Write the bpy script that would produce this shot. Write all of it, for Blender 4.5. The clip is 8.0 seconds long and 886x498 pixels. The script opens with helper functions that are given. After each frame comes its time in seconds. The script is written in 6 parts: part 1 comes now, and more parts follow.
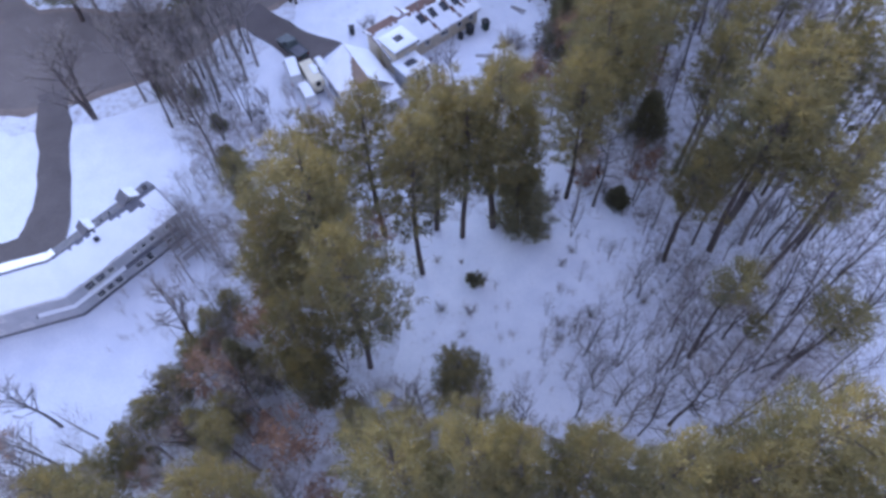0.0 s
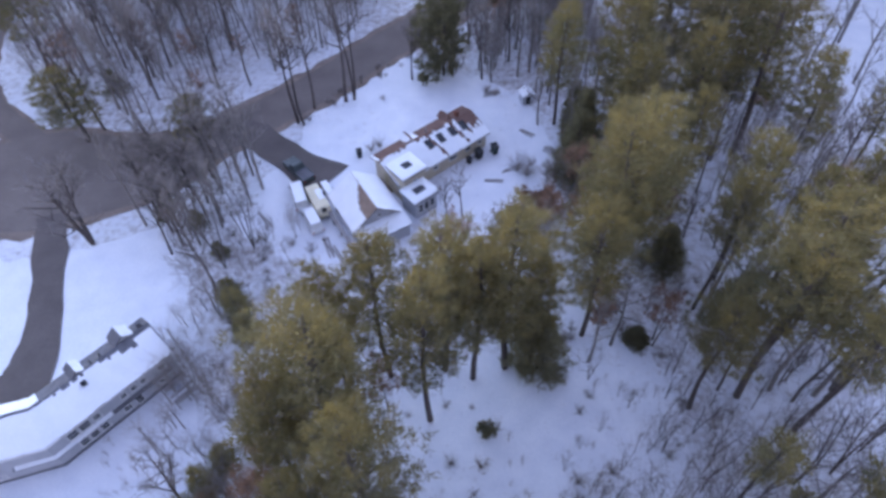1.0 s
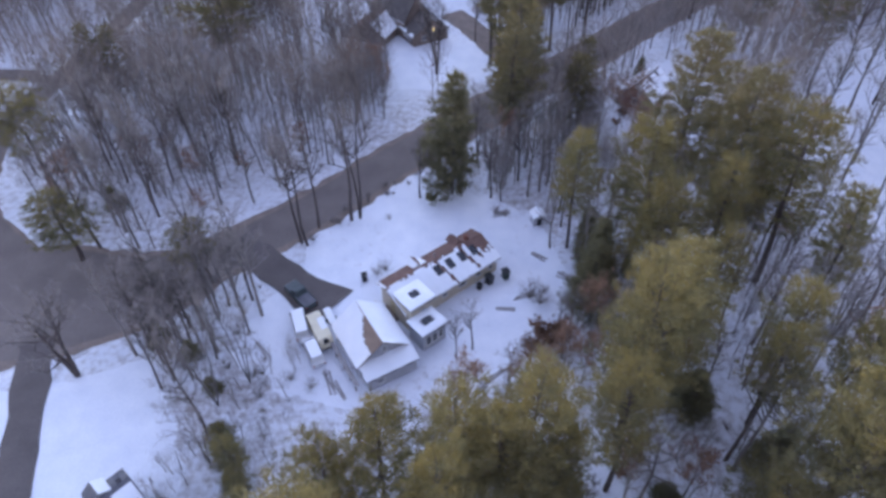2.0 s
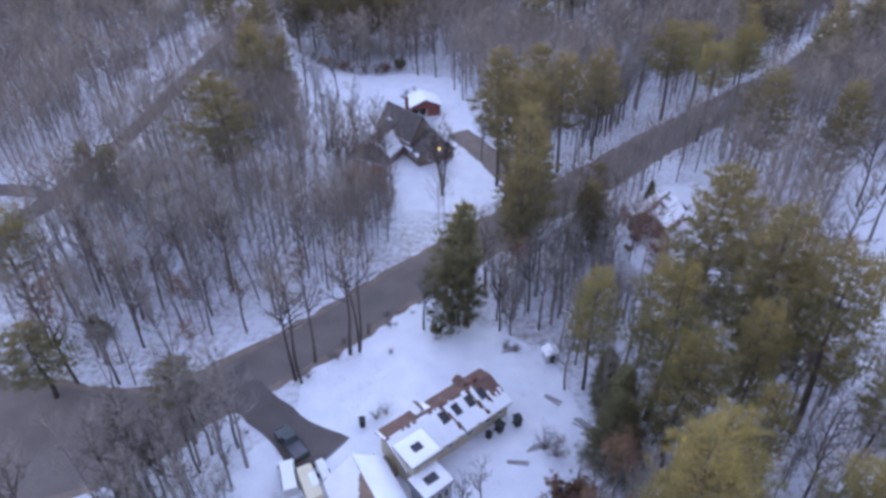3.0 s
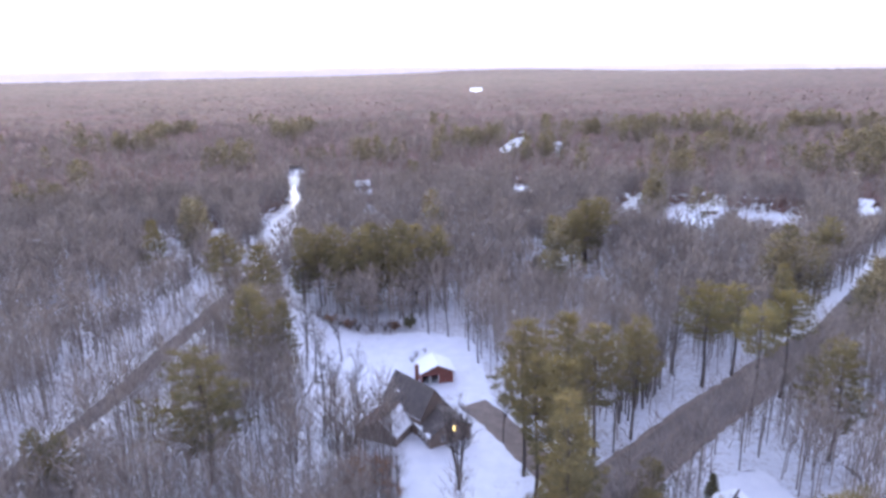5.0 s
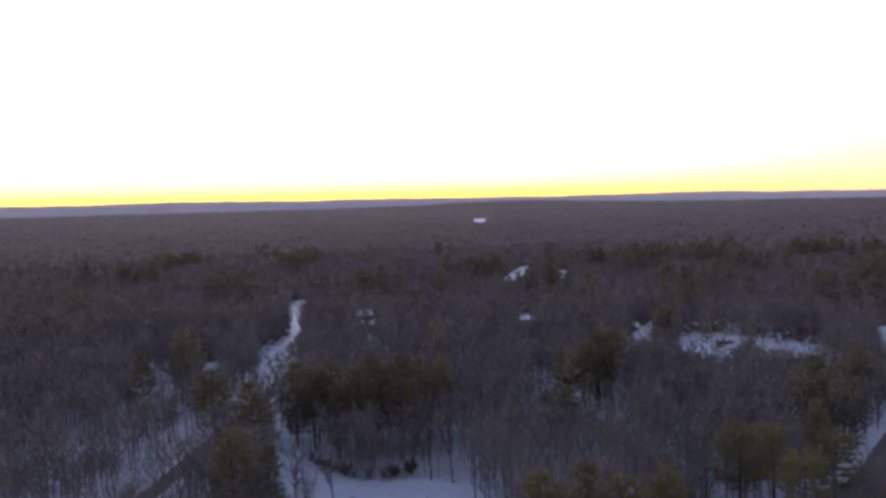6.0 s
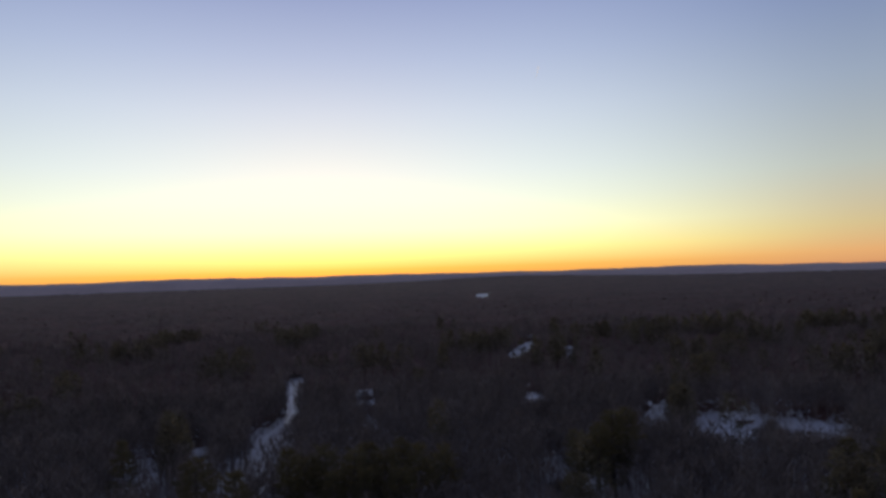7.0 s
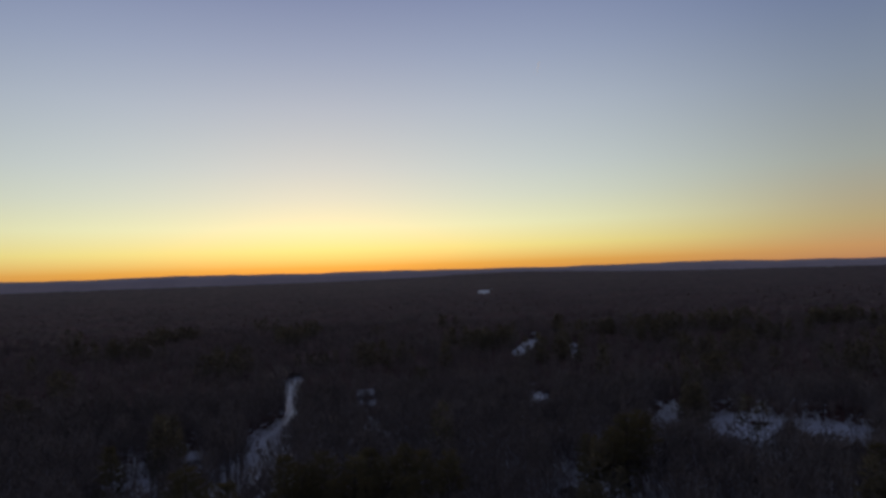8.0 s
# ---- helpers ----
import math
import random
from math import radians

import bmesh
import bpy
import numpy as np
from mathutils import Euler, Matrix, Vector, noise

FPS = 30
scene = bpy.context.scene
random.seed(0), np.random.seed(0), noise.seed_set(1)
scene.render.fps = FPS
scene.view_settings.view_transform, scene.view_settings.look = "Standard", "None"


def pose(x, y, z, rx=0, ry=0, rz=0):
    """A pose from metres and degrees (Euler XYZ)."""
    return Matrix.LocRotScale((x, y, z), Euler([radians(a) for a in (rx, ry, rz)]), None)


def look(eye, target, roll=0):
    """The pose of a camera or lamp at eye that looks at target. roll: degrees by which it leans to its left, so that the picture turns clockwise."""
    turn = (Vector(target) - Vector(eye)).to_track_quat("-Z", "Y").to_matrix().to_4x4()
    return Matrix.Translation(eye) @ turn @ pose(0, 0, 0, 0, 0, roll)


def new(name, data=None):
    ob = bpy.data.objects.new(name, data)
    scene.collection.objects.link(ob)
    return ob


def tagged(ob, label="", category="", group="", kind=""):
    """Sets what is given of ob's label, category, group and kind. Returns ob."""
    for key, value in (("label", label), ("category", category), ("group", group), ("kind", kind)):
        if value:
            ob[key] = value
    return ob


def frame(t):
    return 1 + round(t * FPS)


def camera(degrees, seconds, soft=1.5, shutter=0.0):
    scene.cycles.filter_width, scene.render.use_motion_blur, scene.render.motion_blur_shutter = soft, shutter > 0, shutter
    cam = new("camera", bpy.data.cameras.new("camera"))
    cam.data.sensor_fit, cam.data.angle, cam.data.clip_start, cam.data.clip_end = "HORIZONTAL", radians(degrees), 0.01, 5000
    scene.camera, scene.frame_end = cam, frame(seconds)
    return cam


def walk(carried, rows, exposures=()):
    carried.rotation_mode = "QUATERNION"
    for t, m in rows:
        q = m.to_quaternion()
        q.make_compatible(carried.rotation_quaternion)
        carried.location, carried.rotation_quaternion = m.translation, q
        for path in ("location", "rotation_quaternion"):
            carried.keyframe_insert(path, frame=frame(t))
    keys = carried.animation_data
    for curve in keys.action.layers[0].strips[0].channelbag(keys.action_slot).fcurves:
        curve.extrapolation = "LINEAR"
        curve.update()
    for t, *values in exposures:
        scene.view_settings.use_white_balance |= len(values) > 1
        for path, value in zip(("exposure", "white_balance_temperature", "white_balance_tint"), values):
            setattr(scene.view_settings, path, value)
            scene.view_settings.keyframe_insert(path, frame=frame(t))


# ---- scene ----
cam = camera(67.7, 8.0, soft=3.15)
PATH = [
    (0, (0.88, 0.07, 64.85), (0.070, 32.053, 14.087), -3.20),
    (0.5, (0.51, 3.88, 65.28), (-0.206, 38.805, 16.494), -2.80),
    (1, (0.02, 7.73, 65.81), (-0.580, 45.500, 19.196), -2.40),
    (1.5, (-0.66, 11.53, 66.28), (-0.961, 52.045, 22.022), -1.90),
    (1.7, (-0.90, 13.04, 66.35), (-1.203, 54.678, 23.148), -1.80),
    (2.8, (-1.87, 21.69, 66.49), (-2.052, 69.597, 30.373), -0.70),
    (3, (-1.98, 23.43, 66.50), (-2.158, 72.389, 31.819), -0.70),
    (3.5, (-2.38, 27.84, 66.63), (-2.621, 79.292, 35.757), -0.60),
    (4, (-2.81, 32.45, 66.54), (-3.140, 86.123, 39.720), -0.60),
    (4.5, (-3.18, 37.49, 66.45), (-3.596, 93.471, 44.852), -0.70),
    (5, (-3.35, 42.28, 66.20), (-3.919, 100.141, 50.328), -1.00),
    (5.2, (-3.26, 44.02, 66.12), (-4.006, 102.459, 52.534), -1.00),
    (6.3, (-2.72, 52.65, 65.20), (-3.522, 112.646, 64.943), -1.59),
    (6.5, (-2.62, 54.22, 65.04), (-3.430, 114.176, 67.199), -1.70),
    (6.6, (-2.69, 55.12, 65.01), (-3.505, 115.074, 67.338), -1.72),
    (7, (-2.97, 58.74, 64.92), (-3.806, 118.686, 67.348), -1.80),
    (7.5, (-3.63, 63.69, 64.92), (-4.470, 123.636, 67.201), -1.90),
    (8, (-4.34, 68.69, 64.95), (-5.237, 128.649, 67.052), -1.90),
]
EXPOSURES = [(0, 3.42, 5950, 8), (1.5, 3.27, 6200, 6.5), (3, 3.48, 6350, 6), (4, 3.72, 6500, 6.5), (4.5, 3.86, 6650, 7), (5.2, 3.74, 6700, 8), (6.3, 0.75, 6150, 9.5), (7, 0.0, 6150, 9.5), (8, -0.54, 6150, 9.5)]
walk(cam, [(t, look(eye, target, roll)) for t, eye, target, roll in PATH], EXPOSURES)

# ---- light: clear winter dusk, the sun just under the western horizon ----
SUN_YAW = 11.5          # degrees left of +y
world = bpy.data.worlds.new("dusk")
scene.world = world
world.use_nodes = True
wn = world.node_tree.nodes
wl = world.node_tree.links
sky = wn.new("ShaderNodeTexSky")
sky.sky_type = "NISHITA"
sky.sun_disc = False
sky.sun_elevation = radians(1.0)
sky.sun_rotation = radians(-SUN_YAW)
sky.altitude = 60
sky.dust_density = 1.5
sky.ozone_density = 1.5


def wmath(op, a, b=None, c=None):
    n = wn.new("ShaderNodeMath")
    n.operation = op
    for k, v in enumerate((a, b, c)):
        if isinstance(v, (int, float)):
            n.inputs[k].default_value = v
        elif v is not None:
            wl.new(v, n.inputs[k])
    return n.outputs[0]


def sky_ramp(height, rows):
    """Sky colour from the skyline up; rows: (degrees above the skyline, red, green, blue)."""
    n = wn.new("ShaderNodeValToRGB")
    e = n.color_ramp.elements
    for k, (deg, r, g, b) in enumerate(rows):
        at = math.sqrt(math.sin(radians(deg)))
        el = e[k] if k < 2 else e.new(at)
        el.position = at
        el.color = (r, g, b, 1)
    wl.new(height, n.inputs[0])
    return n.outputs[0]


def sky_mix(f, a, b):
    n = wn.new("ShaderNodeMix")
    n.data_type = "RGBA"
    wl.new(f, n.inputs["Factor"])
    wl.new(a, n.inputs[6])
    wl.new(b, n.inputs[7])
    return n.outputs[2]


# dusk colours: a bright yellow-white glow where the sun went down, orange along the skyline, dull blue overhead
wtc = wn.new("ShaderNodeTexCoord")
wsep = wn.new("ShaderNodeSeparateXYZ")
wl.new(wtc.outputs["Generated"], wsep.inputs[0])
height = wmath("SQRT", wmath("MAXIMUM", wsep.outputs[2], 0.0))
flat = wmath("SQRT", wmath("MAXIMUM", wmath("SUBTRACT", 1.0, wmath("MULTIPLY", wsep.outputs[2], wsep.outputs[2])), 0.0001))
toward = wmath("ADD", wmath("MULTIPLY", wsep.outputs[0], -math.sin(radians(SUN_YAW))), wmath("MULTIPLY", wsep.outputs[1], math.cos(radians(SUN_YAW))))
toward = wmath("DIVIDE", toward, flat)
GLOW = [(0, 0.95, 0.36, 0.06), (0.7, 1.06, 0.54, 0.10), (2.2, 1.20, 1.06, 0.36), (4.1, 1.13, 1.15, 0.68), (6.5, 0.93, 0.99, 0.79), (9, 0.80, 0.87, 0.82), (14, 0.62, 0.68, 0.76), (18.5, 0.45, 0.51, 0.67), (23, 0.315, 0.365, 0.56), (42, 0.078, 0.083, 0.138), (90, 0.057, 0.060, 0.102)]
SIDE = [(0, 0.70, 0.30, 0.13), (1, 0.80, 0.42, 0.17), (3, 0.66, 0.51, 0.26), (7.6, 0.47, 0.49, 0.44), (14, 0.32, 0.37, 0.46), (20, 0.21, 0.26, 0.42), (25, 0.165, 0.22, 0.41), (42, 0.072, 0.080, 0.135), (90, 0.057, 0.060, 0.102)]
BACK = [(0, 0.09, 0.078, 0.098), (6, 0.125, 0.10, 0.12), (14, 0.098, 0.092, 0.128), (30, 0.067, 0.069, 0.116), (90, 0.057, 0.060, 0.102)]


def fade(lo, hi):
    n = wn.new("ShaderNodeMapRange")
    n.interpolation_type = "SMOOTHSTEP"
    n.inputs["From Min"].default_value = lo
    n.inputs["From Max"].default_value = hi
    wl.new(toward, n.inputs["Value"])
    return n.outputs[0]


dusk = sky_mix(fade(-0.6, 0.75), sky_ramp(height, BACK), sky_mix(fade(0.70, 1.0), sky_ramp(height, SIDE), sky_ramp(height, GLOW)))
blend = wn.new("ShaderNodeMix")
blend.data_type = "RGBA"
blend.inputs["Factor"].default_value = 0.035
wl.new(dusk, blend.inputs[6])
wl.new(sky.outputs[0], blend.inputs[7])
wl.new(blend.outputs[2], wn["Background"].inputs["Color"])
wn["Background"].inputs["Strength"].default_value = 1.0

sun_data = bpy.data.lights.new("sun", "SUN")
sun_data.energy = 0.10
sun_data.angle = radians(10)
sun_data.color = (1.0, 0.62, 0.35)
sun = new("sun", sun_data)
sun.matrix_world = look((-20, 98, 3.5), (0, 0, 0))


# ---- materials ----
def mat(name, col, col2=None, rough=0.8, scale=1.0, bump=0.0, metal=0.0, island=0.0, tone=0.0, fine=None, spec=0.3):
    """Principled surface with two scales of colour variation, relief and, for repeats, a shift per piece or per thing."""
    m = bpy.data.materials.new(name)
    m.use_nodes = True
    nt = m.node_tree
    b = nt.nodes["Principled BSDF"]
    b.inputs["Roughness"].default_value = rough
    b.inputs["Metallic"].default_value = metal
    b.inputs["Specular IOR Level"].default_value = spec
    col2 = col2 or tuple(c * 0.72 for c in col)
    tc = nt.nodes.new("ShaderNodeTexCoord")
    n1 = nt.nodes.new("ShaderNodeTexNoise")
    n1.inputs["Scale"].default_value = scale
    n1.inputs["Detail"].default_value = 5
    n2 = nt.nodes.new("ShaderNodeTexNoise")
    n2.inputs["Scale"].default_value = fine or scale * 9
    n2.inputs["Detail"].default_value = 3
    for n in (n1, n2):
        nt.links.new(tc.outputs["Object"], n.inputs["Vector"])
    mx = nt.nodes.new("ShaderNodeMath")
    mx.operation = "MULTIPLY_ADD"
    mx.inputs[1].default_value = 0.4
    nt.links.new(n2.outputs[0], mx.inputs[0])
    sc = nt.nodes.new("ShaderNodeMath")
    sc.operation = "MULTIPLY"
    sc.inputs[1].default_value = 0.6
    nt.links.new(n1.outputs[0], sc.inputs[0])
    nt.links.new(sc.outputs[0], mx.inputs[2])
    ramp = nt.nodes.new("ShaderNodeValToRGB")
    ramp.color_ramp.elements[0].position = 0.34
    ramp.color_ramp.elements[1].position = 0.66
    ramp.color_ramp.elements[0].color = (*col2, 1)
    ramp.color_ramp.elements[1].color = (*col, 1)
    nt.links.new(mx.outputs[0], ramp.inputs[0])
    out = ramp.outputs[0]
    for amount, kind, socket in ((island, "ShaderNodeNewGeometry", "Random Per Island"), (tone, "ShaderNodeObjectInfo", "Random")):
        if amount:
            src = nt.nodes.new(kind)
            hsv = nt.nodes.new("ShaderNodeHueSaturation")
            mr = nt.nodes.new("ShaderNodeMapRange")
            mr.inputs["To Min"].default_value = 1 - amount
            mr.inputs["To Max"].default_value = 1 + amount
            nt.links.new(src.outputs[socket], mr.inputs["Value"])
            nt.links.new(mr.outputs[0], hsv.inputs["Value"])
            nt.links.new(out, hsv.inputs["Color"])
            out = hsv.outputs[0]
    nt.links.new(out, b.inputs["Base Color"])
    if bump:
        bp = nt.nodes.new("ShaderNodeBump")
        bp.inputs["Strength"].default_value = 0.6
        bp.inputs["Distance"].default_value = bump
        nt.links.new(mx.outputs[0], bp.inputs["Height"])
        nt.links.new(bp.outputs[0], b.inputs["Normal"])
    return m


def let_through(m, share):
    """Thin leaves pass part of the light on to their other side."""
    nt = m.node_tree
    b = nt.nodes["Principled BSDF"]
    tr = nt.nodes.new("ShaderNodeBsdfTranslucent")
    nt.links.new(b.inputs["Base Color"].links[0].from_socket, tr.inputs["Color"])
    mix = nt.nodes.new("ShaderNodeMixShader")
    mix.inputs[0].default_value = share
    nt.links.new(b.outputs[0], mix.inputs[1])
    nt.links.new(tr.outputs[0], mix.inputs[2])
    nt.links.new(mix.outputs[0], nt.nodes["Material Output"].inputs["Surface"])


def ground_mat(name, patchy, clean=1.0):
    """Old snow with leaf litter, low brush and bare earth showing through; patchy: share of litter."""
    m = mat(name, (0.78 * clean, 0.80 * clean, 0.85 * clean), (0.66 * clean, 0.69 * clean, 0.76 * clean), 0.55, 0.35, 0.06)
    nt = m.node_tree
    b = nt.nodes["Principled BSDF"]
    snow = b.inputs["Base Color"].links[0].from_socket
    tc = nt.nodes.new("ShaderNodeTexCoord")
    big = nt.nodes.new("ShaderNodeTexNoise")
    big.inputs["Scale"].default_value = 0.06
    big.inputs["Detail"].default_value = 3
    small = nt.nodes.new("ShaderNodeTexNoise")
    small.inputs["Scale"].default_value = 0.9
    small.inputs["Detail"].default_value = 8
    small.inputs["Roughness"].default_value = 0.72
    add = nt.nodes.new("ShaderNodeMath")
    add.operation = "MULTIPLY_ADD"
    add.inputs[1].default_value = 0.55
    for n in (big, small):
        nt.links.new(tc.outputs["Object"], n.inputs["Vector"])
    nt.links.new(big.outputs[0], add.inputs[0])
    nt.links.new(small.outputs[0], add.inputs[2])
    edge = nt.nodes.new("ShaderNodeMapRange")
    edge.inputs["From Min"].default_value = 0.88 - patchy
    edge.inputs["From Max"].default_value = 1.12 - patchy
    edge.inputs["To Max"].default_value = 0.75
    nt.links.new(add.outputs[0], edge.inputs["Value"])
    mix = nt.nodes.new("ShaderNodeMix")
    mix.data_type = "RGBA"
    nt.links.new(edge.outputs[0], mix.inputs["Factor"])
    nt.links.new(snow, mix.inputs[6])
    mix.inputs[7].default_value = (0.22, 0.17, 0.145, 1)
    nt.links.new(mix.outputs[2], b.inputs["Base Color"])
    return m


M_WOODFLOOR = ground_mat("snow_with_leaf_litter", 0.15, 0.9)
M_YARD = ground_mat("trodden_snow", 0.02)
M_LAWN = ground_mat("smooth_lawn_snow", -0.12)
M_SNOW = mat("roof_snow", (0.84, 0.86, 0.89), (0.76, 0.79, 0.84), 0.55, 0.5, 0.04)
M_ASPHALT = mat("worn_asphalt", (0.212, 0.182, 0.165), (0.138, 0.118, 0.108), 0.85, 0.16, 0.01, fine=6)
M_DRIVE = mat("driveway_asphalt", (0.145, 0.124, 0.118), (0.098, 0.085, 0.081), 0.85, 0.3, 0.01, fine=5)
M_VERGE = mat("sandy_verge", (0.275, 0.222, 0.185), (0.168, 0.137, 0.118), 0.9, 0.5, 0.03, fine=4)
M_BARK = mat("grey_brown_bark", (0.250, 0.228, 0.214), (0.150, 0.137, 0.129), 0.9, 1.2, 0.02, tone=0.3)
M_TWIG = mat("bare_twigs", (0.315, 0.285, 0.270), (0.215, 0.195, 0.185), 0.9, 0.4, tone=0.25)
M_PINEBARK = mat("pine_bark", (0.125, 0.104, 0.096), (0.074, 0.062, 0.058), 0.92, 1.0, 0.03, tone=0.2)
M_NEEDLE = mat("pine_needles", (0.278, 0.224, 0.084), (0.142, 0.144, 0.092), 0.75, 0.14, island=0.12, tone=0.18, fine=0.62)
M_OLDNEEDLE = mat("weathered_pine_needles", (0.245, 0.200, 0.094), (0.140, 0.134, 0.088), 0.75, 0.14, island=0.12, tone=0.16, fine=0.62)
M_DARKNEEDLE = mat("spruce_needles", (0.215, 0.195, 0.105), (0.132, 0.128, 0.084), 0.75, 0.3, island=0.25, tone=0.2, fine=1.3)
M_DEADLEAF = mat("brown_oak_leaves", (0.335, 0.212, 0.148), (0.22, 0.145, 0.108), 0.85, 0.3, island=0.3, tone=0.2)
M_FARWOOD = mat("far_bare_crowns", (0.204, 0.120, 0.103), (0.124, 0.088, 0.067), 0.95, 0.009, fine=0.035)
M_FARPINE = mat("far_pine_crowns", (0.235, 0.203, 0.135), (0.165, 0.147, 0.105), 0.9, 0.02, island=0.3, fine=0.3)
M_MIDWOOD = mat("bare_crowns", (0.314, 0.270, 0.243), (0.199, 0.172, 0.155), 0.95, 0.03, island=0.3, fine=0.5)
M_FARMIX = mat("far_mixed_crowns", (0.165, 0.120, 0.090), (0.120, 0.092, 0.068), 0.95, 0.02, island=0.15, fine=0.2)
# very pale base colour stands in for the haze over the far hills
M_RIDGE = mat("haze_tinted_ridge", (0.86, 0.74, 0.70), (0.74, 0.64, 0.61), 1.0, 0.004, spec=0.0)
for leafy in (M_NEEDLE, M_OLDNEEDLE, M_DARKNEEDLE, M_DEADLEAF, M_FARPINE):
    let_through(leafy, 0.4)
M_SIDING = mat("cream_siding", (0.62, 0.55, 0.42), (0.50, 0.44, 0.34), 0.6, 0.7, fine=5)
M_GREYSIDING = mat("pale_grey_siding", (0.50, 0.51, 0.54), (0.40, 0.41, 0.44), 0.6, 0.7, fine=5)
M_BROWNSIDING = mat("brown_shingle_siding", (0.27, 0.21, 0.175), (0.17, 0.135, 0.115), 0.8, 0.8, fine=5)
M_REDSIDING = mat("barn_red_boards", (0.255, 0.098, 0.078), (0.165, 0.066, 0.054), 0.75, 0.8, fine=5)
M_TANROOF = mat("faded_tan_shingles", (0.30, 0.225, 0.175), (0.205, 0.152, 0.12), 0.85, 1.0, 0.02, fine=6)
M_OLDWOOD = mat("frosted_old_wood", (0.42, 0.41, 0.42), (0.24, 0.22, 0.215), 0.85, 1.2, fine=8)
M_REDBROWN = mat("faded_red_boards", (0.30, 0.165, 0.14), (0.2, 0.115, 0.10), 0.8, 0.8, fine=5)
M_ROOFBROWN = mat("brown_shingles", (0.205, 0.125, 0.10), (0.125, 0.078, 0.066), 0.85, 1.0, 0.02, fine=6)
M_ROOFGREY = mat("grey_shingles", (0.17, 0.17, 0.19), (0.10, 0.10, 0.115), 0.85, 1.0, 0.02, fine=6)
M_ROOFDARK = mat("dark_shingles", (0.15, 0.13, 0.122), (0.09, 0.08, 0.077), 0.85, 1.0, 0.02, fine=6)
M_WHITE = mat("white_trim_paint", (0.74, 0.74, 0.73), (0.62, 0.62, 0.62), 0.45, 1.5)
M_TAN = mat("tan_paint", (0.55, 0.48, 0.30), (0.43, 0.37, 0.24), 0.5, 1.2)
M_DARK = mat("dark_plastic", (0.03, 0.032, 0.035), (0.018, 0.019, 0.02), 0.5, 2)
M_GREENBIN = mat("green_plastic", (0.035, 0.06, 0.045), (0.02, 0.035, 0.028), 0.5, 2)
M_GLASS = mat("window_glass", (0.025, 0.03, 0.04), (0.018, 0.02, 0.028), 0.08, 1.0, spec=0.6)
M_WOOD = mat("weathered_wood", (0.24, 0.19, 0.15), (0.14, 0.11, 0.09), 0.85, 1.5, fine=12)
M_BRICK = mat("chimney_brick", (0.28, 0.13, 0.095), (0.17, 0.08, 0.06), 0.85, 2.5, fine=14)
M_CONCRETE = mat("concrete", (0.34, 0.33, 0.32), (0.24, 0.23, 0.22), 0.85, 1.0, fine=6)
M_CARDARK = mat("grey_green_car_paint", (0.085, 0.105, 0.108), (0.06, 0.075, 0.078), 0.3, 1.0, spec=0.5)
M_CARWHITE = mat("white_car_paint", (0.72, 0.73, 0.74), (0.62, 0.63, 0.64), 0.3, 1.0, spec=0.5)
M_CREAM = mat("cream_tarpaulin", (0.74, 0.69, 0.53), (0.64, 0.58, 0.43), 0.6, 0.9, 0.03)
M_TYRE = mat("tyre_rubber", (0.02, 0.02, 0.02), (0.012, 0.012, 0.012), 0.85, 4)
M_METAL = mat("galvanised_metal", (0.45, 0.46, 0.47), (0.33, 0.34, 0.35), 0.4, 2, metal=0.8)
M_RED = mat("red_paint", (0.42, 0.05, 0.035), (0.28, 0.035, 0.03), 0.45, 1)
M_VAPOUR = mat("self_lit_vapour", (0.9, 0.9, 0.9), (0.85, 0.85, 0.85), 1.0, 0.01, spec=0.0)
# emission put in for the high sunlight on the trail
M_VAPOUR.node_tree.nodes["Principled BSDF"].inputs["Emission Color"].default_value = (1.0, 0.95, 0.92, 1)
M_VAPOUR.node_tree.nodes["Principled BSDF"].inputs["Emission Strength"].default_value = 0.52
M_LAMP = bpy.data.materials.new("lit_window")
M_LAMP.use_nodes = True
M_LAMP.node_tree.nodes["Principled BSDF"].inputs["Base Color"].default_value = (0.6, 0.45, 0.2, 1)
M_LAMP.node_tree.nodes["Principled BSDF"].inputs["Emission Color"].default_value = (1.0, 0.72, 0.22, 1)
M_LAMP.node_tree.nodes["Principled BSDF"].inputs["Emission Strength"].default_value = 0.5


# ---- mesh helpers ----
def part(name, bm, material, parent=None, label="", m=None):
    """Links a bmesh as one mesh object, under a thing or a part if one is given."""
    me = bpy.data.meshes.new(name)
    bm.to_mesh(me)
    bm.free()
    me.materials.append(material)
    ob = new(name, me)
    if parent:
        ob.parent = parent
    if m is not None:
        ob.matrix_basis = m
    if label:
        ob["label"] = label
    return ob


def thing(name, m, label, category, group="", kind=""):
    ob = new(name)
    ob.empty_display_size = 0.3
    ob.matrix_basis = m
    return tagged(ob, label, category, group, kind)


def box(bm, x0, x1, y0, y1, z0, z1, bevel=0.0):
    r = bmesh.ops.create_cube(bm, size=1)
    for v in r["verts"]:
        v.co = Vector(((x0 + x1) / 2 + v.co.x * (x1 - x0), (y0 + y1) / 2 + v.co.y * (y1 - y0), (z0 + z1) / 2 + v.co.z * (z1 - z0)))
    if bevel:
        edges = list({e for v in r["verts"] for e in v.link_edges})
        bmesh.ops.bevel(bm, geom=edges, offset=bevel, segments=2, affect="EDGES", profile=0.6)
    return bm


def boxed(*a, **k):
    return box(bmesh.new(), *a, **k)


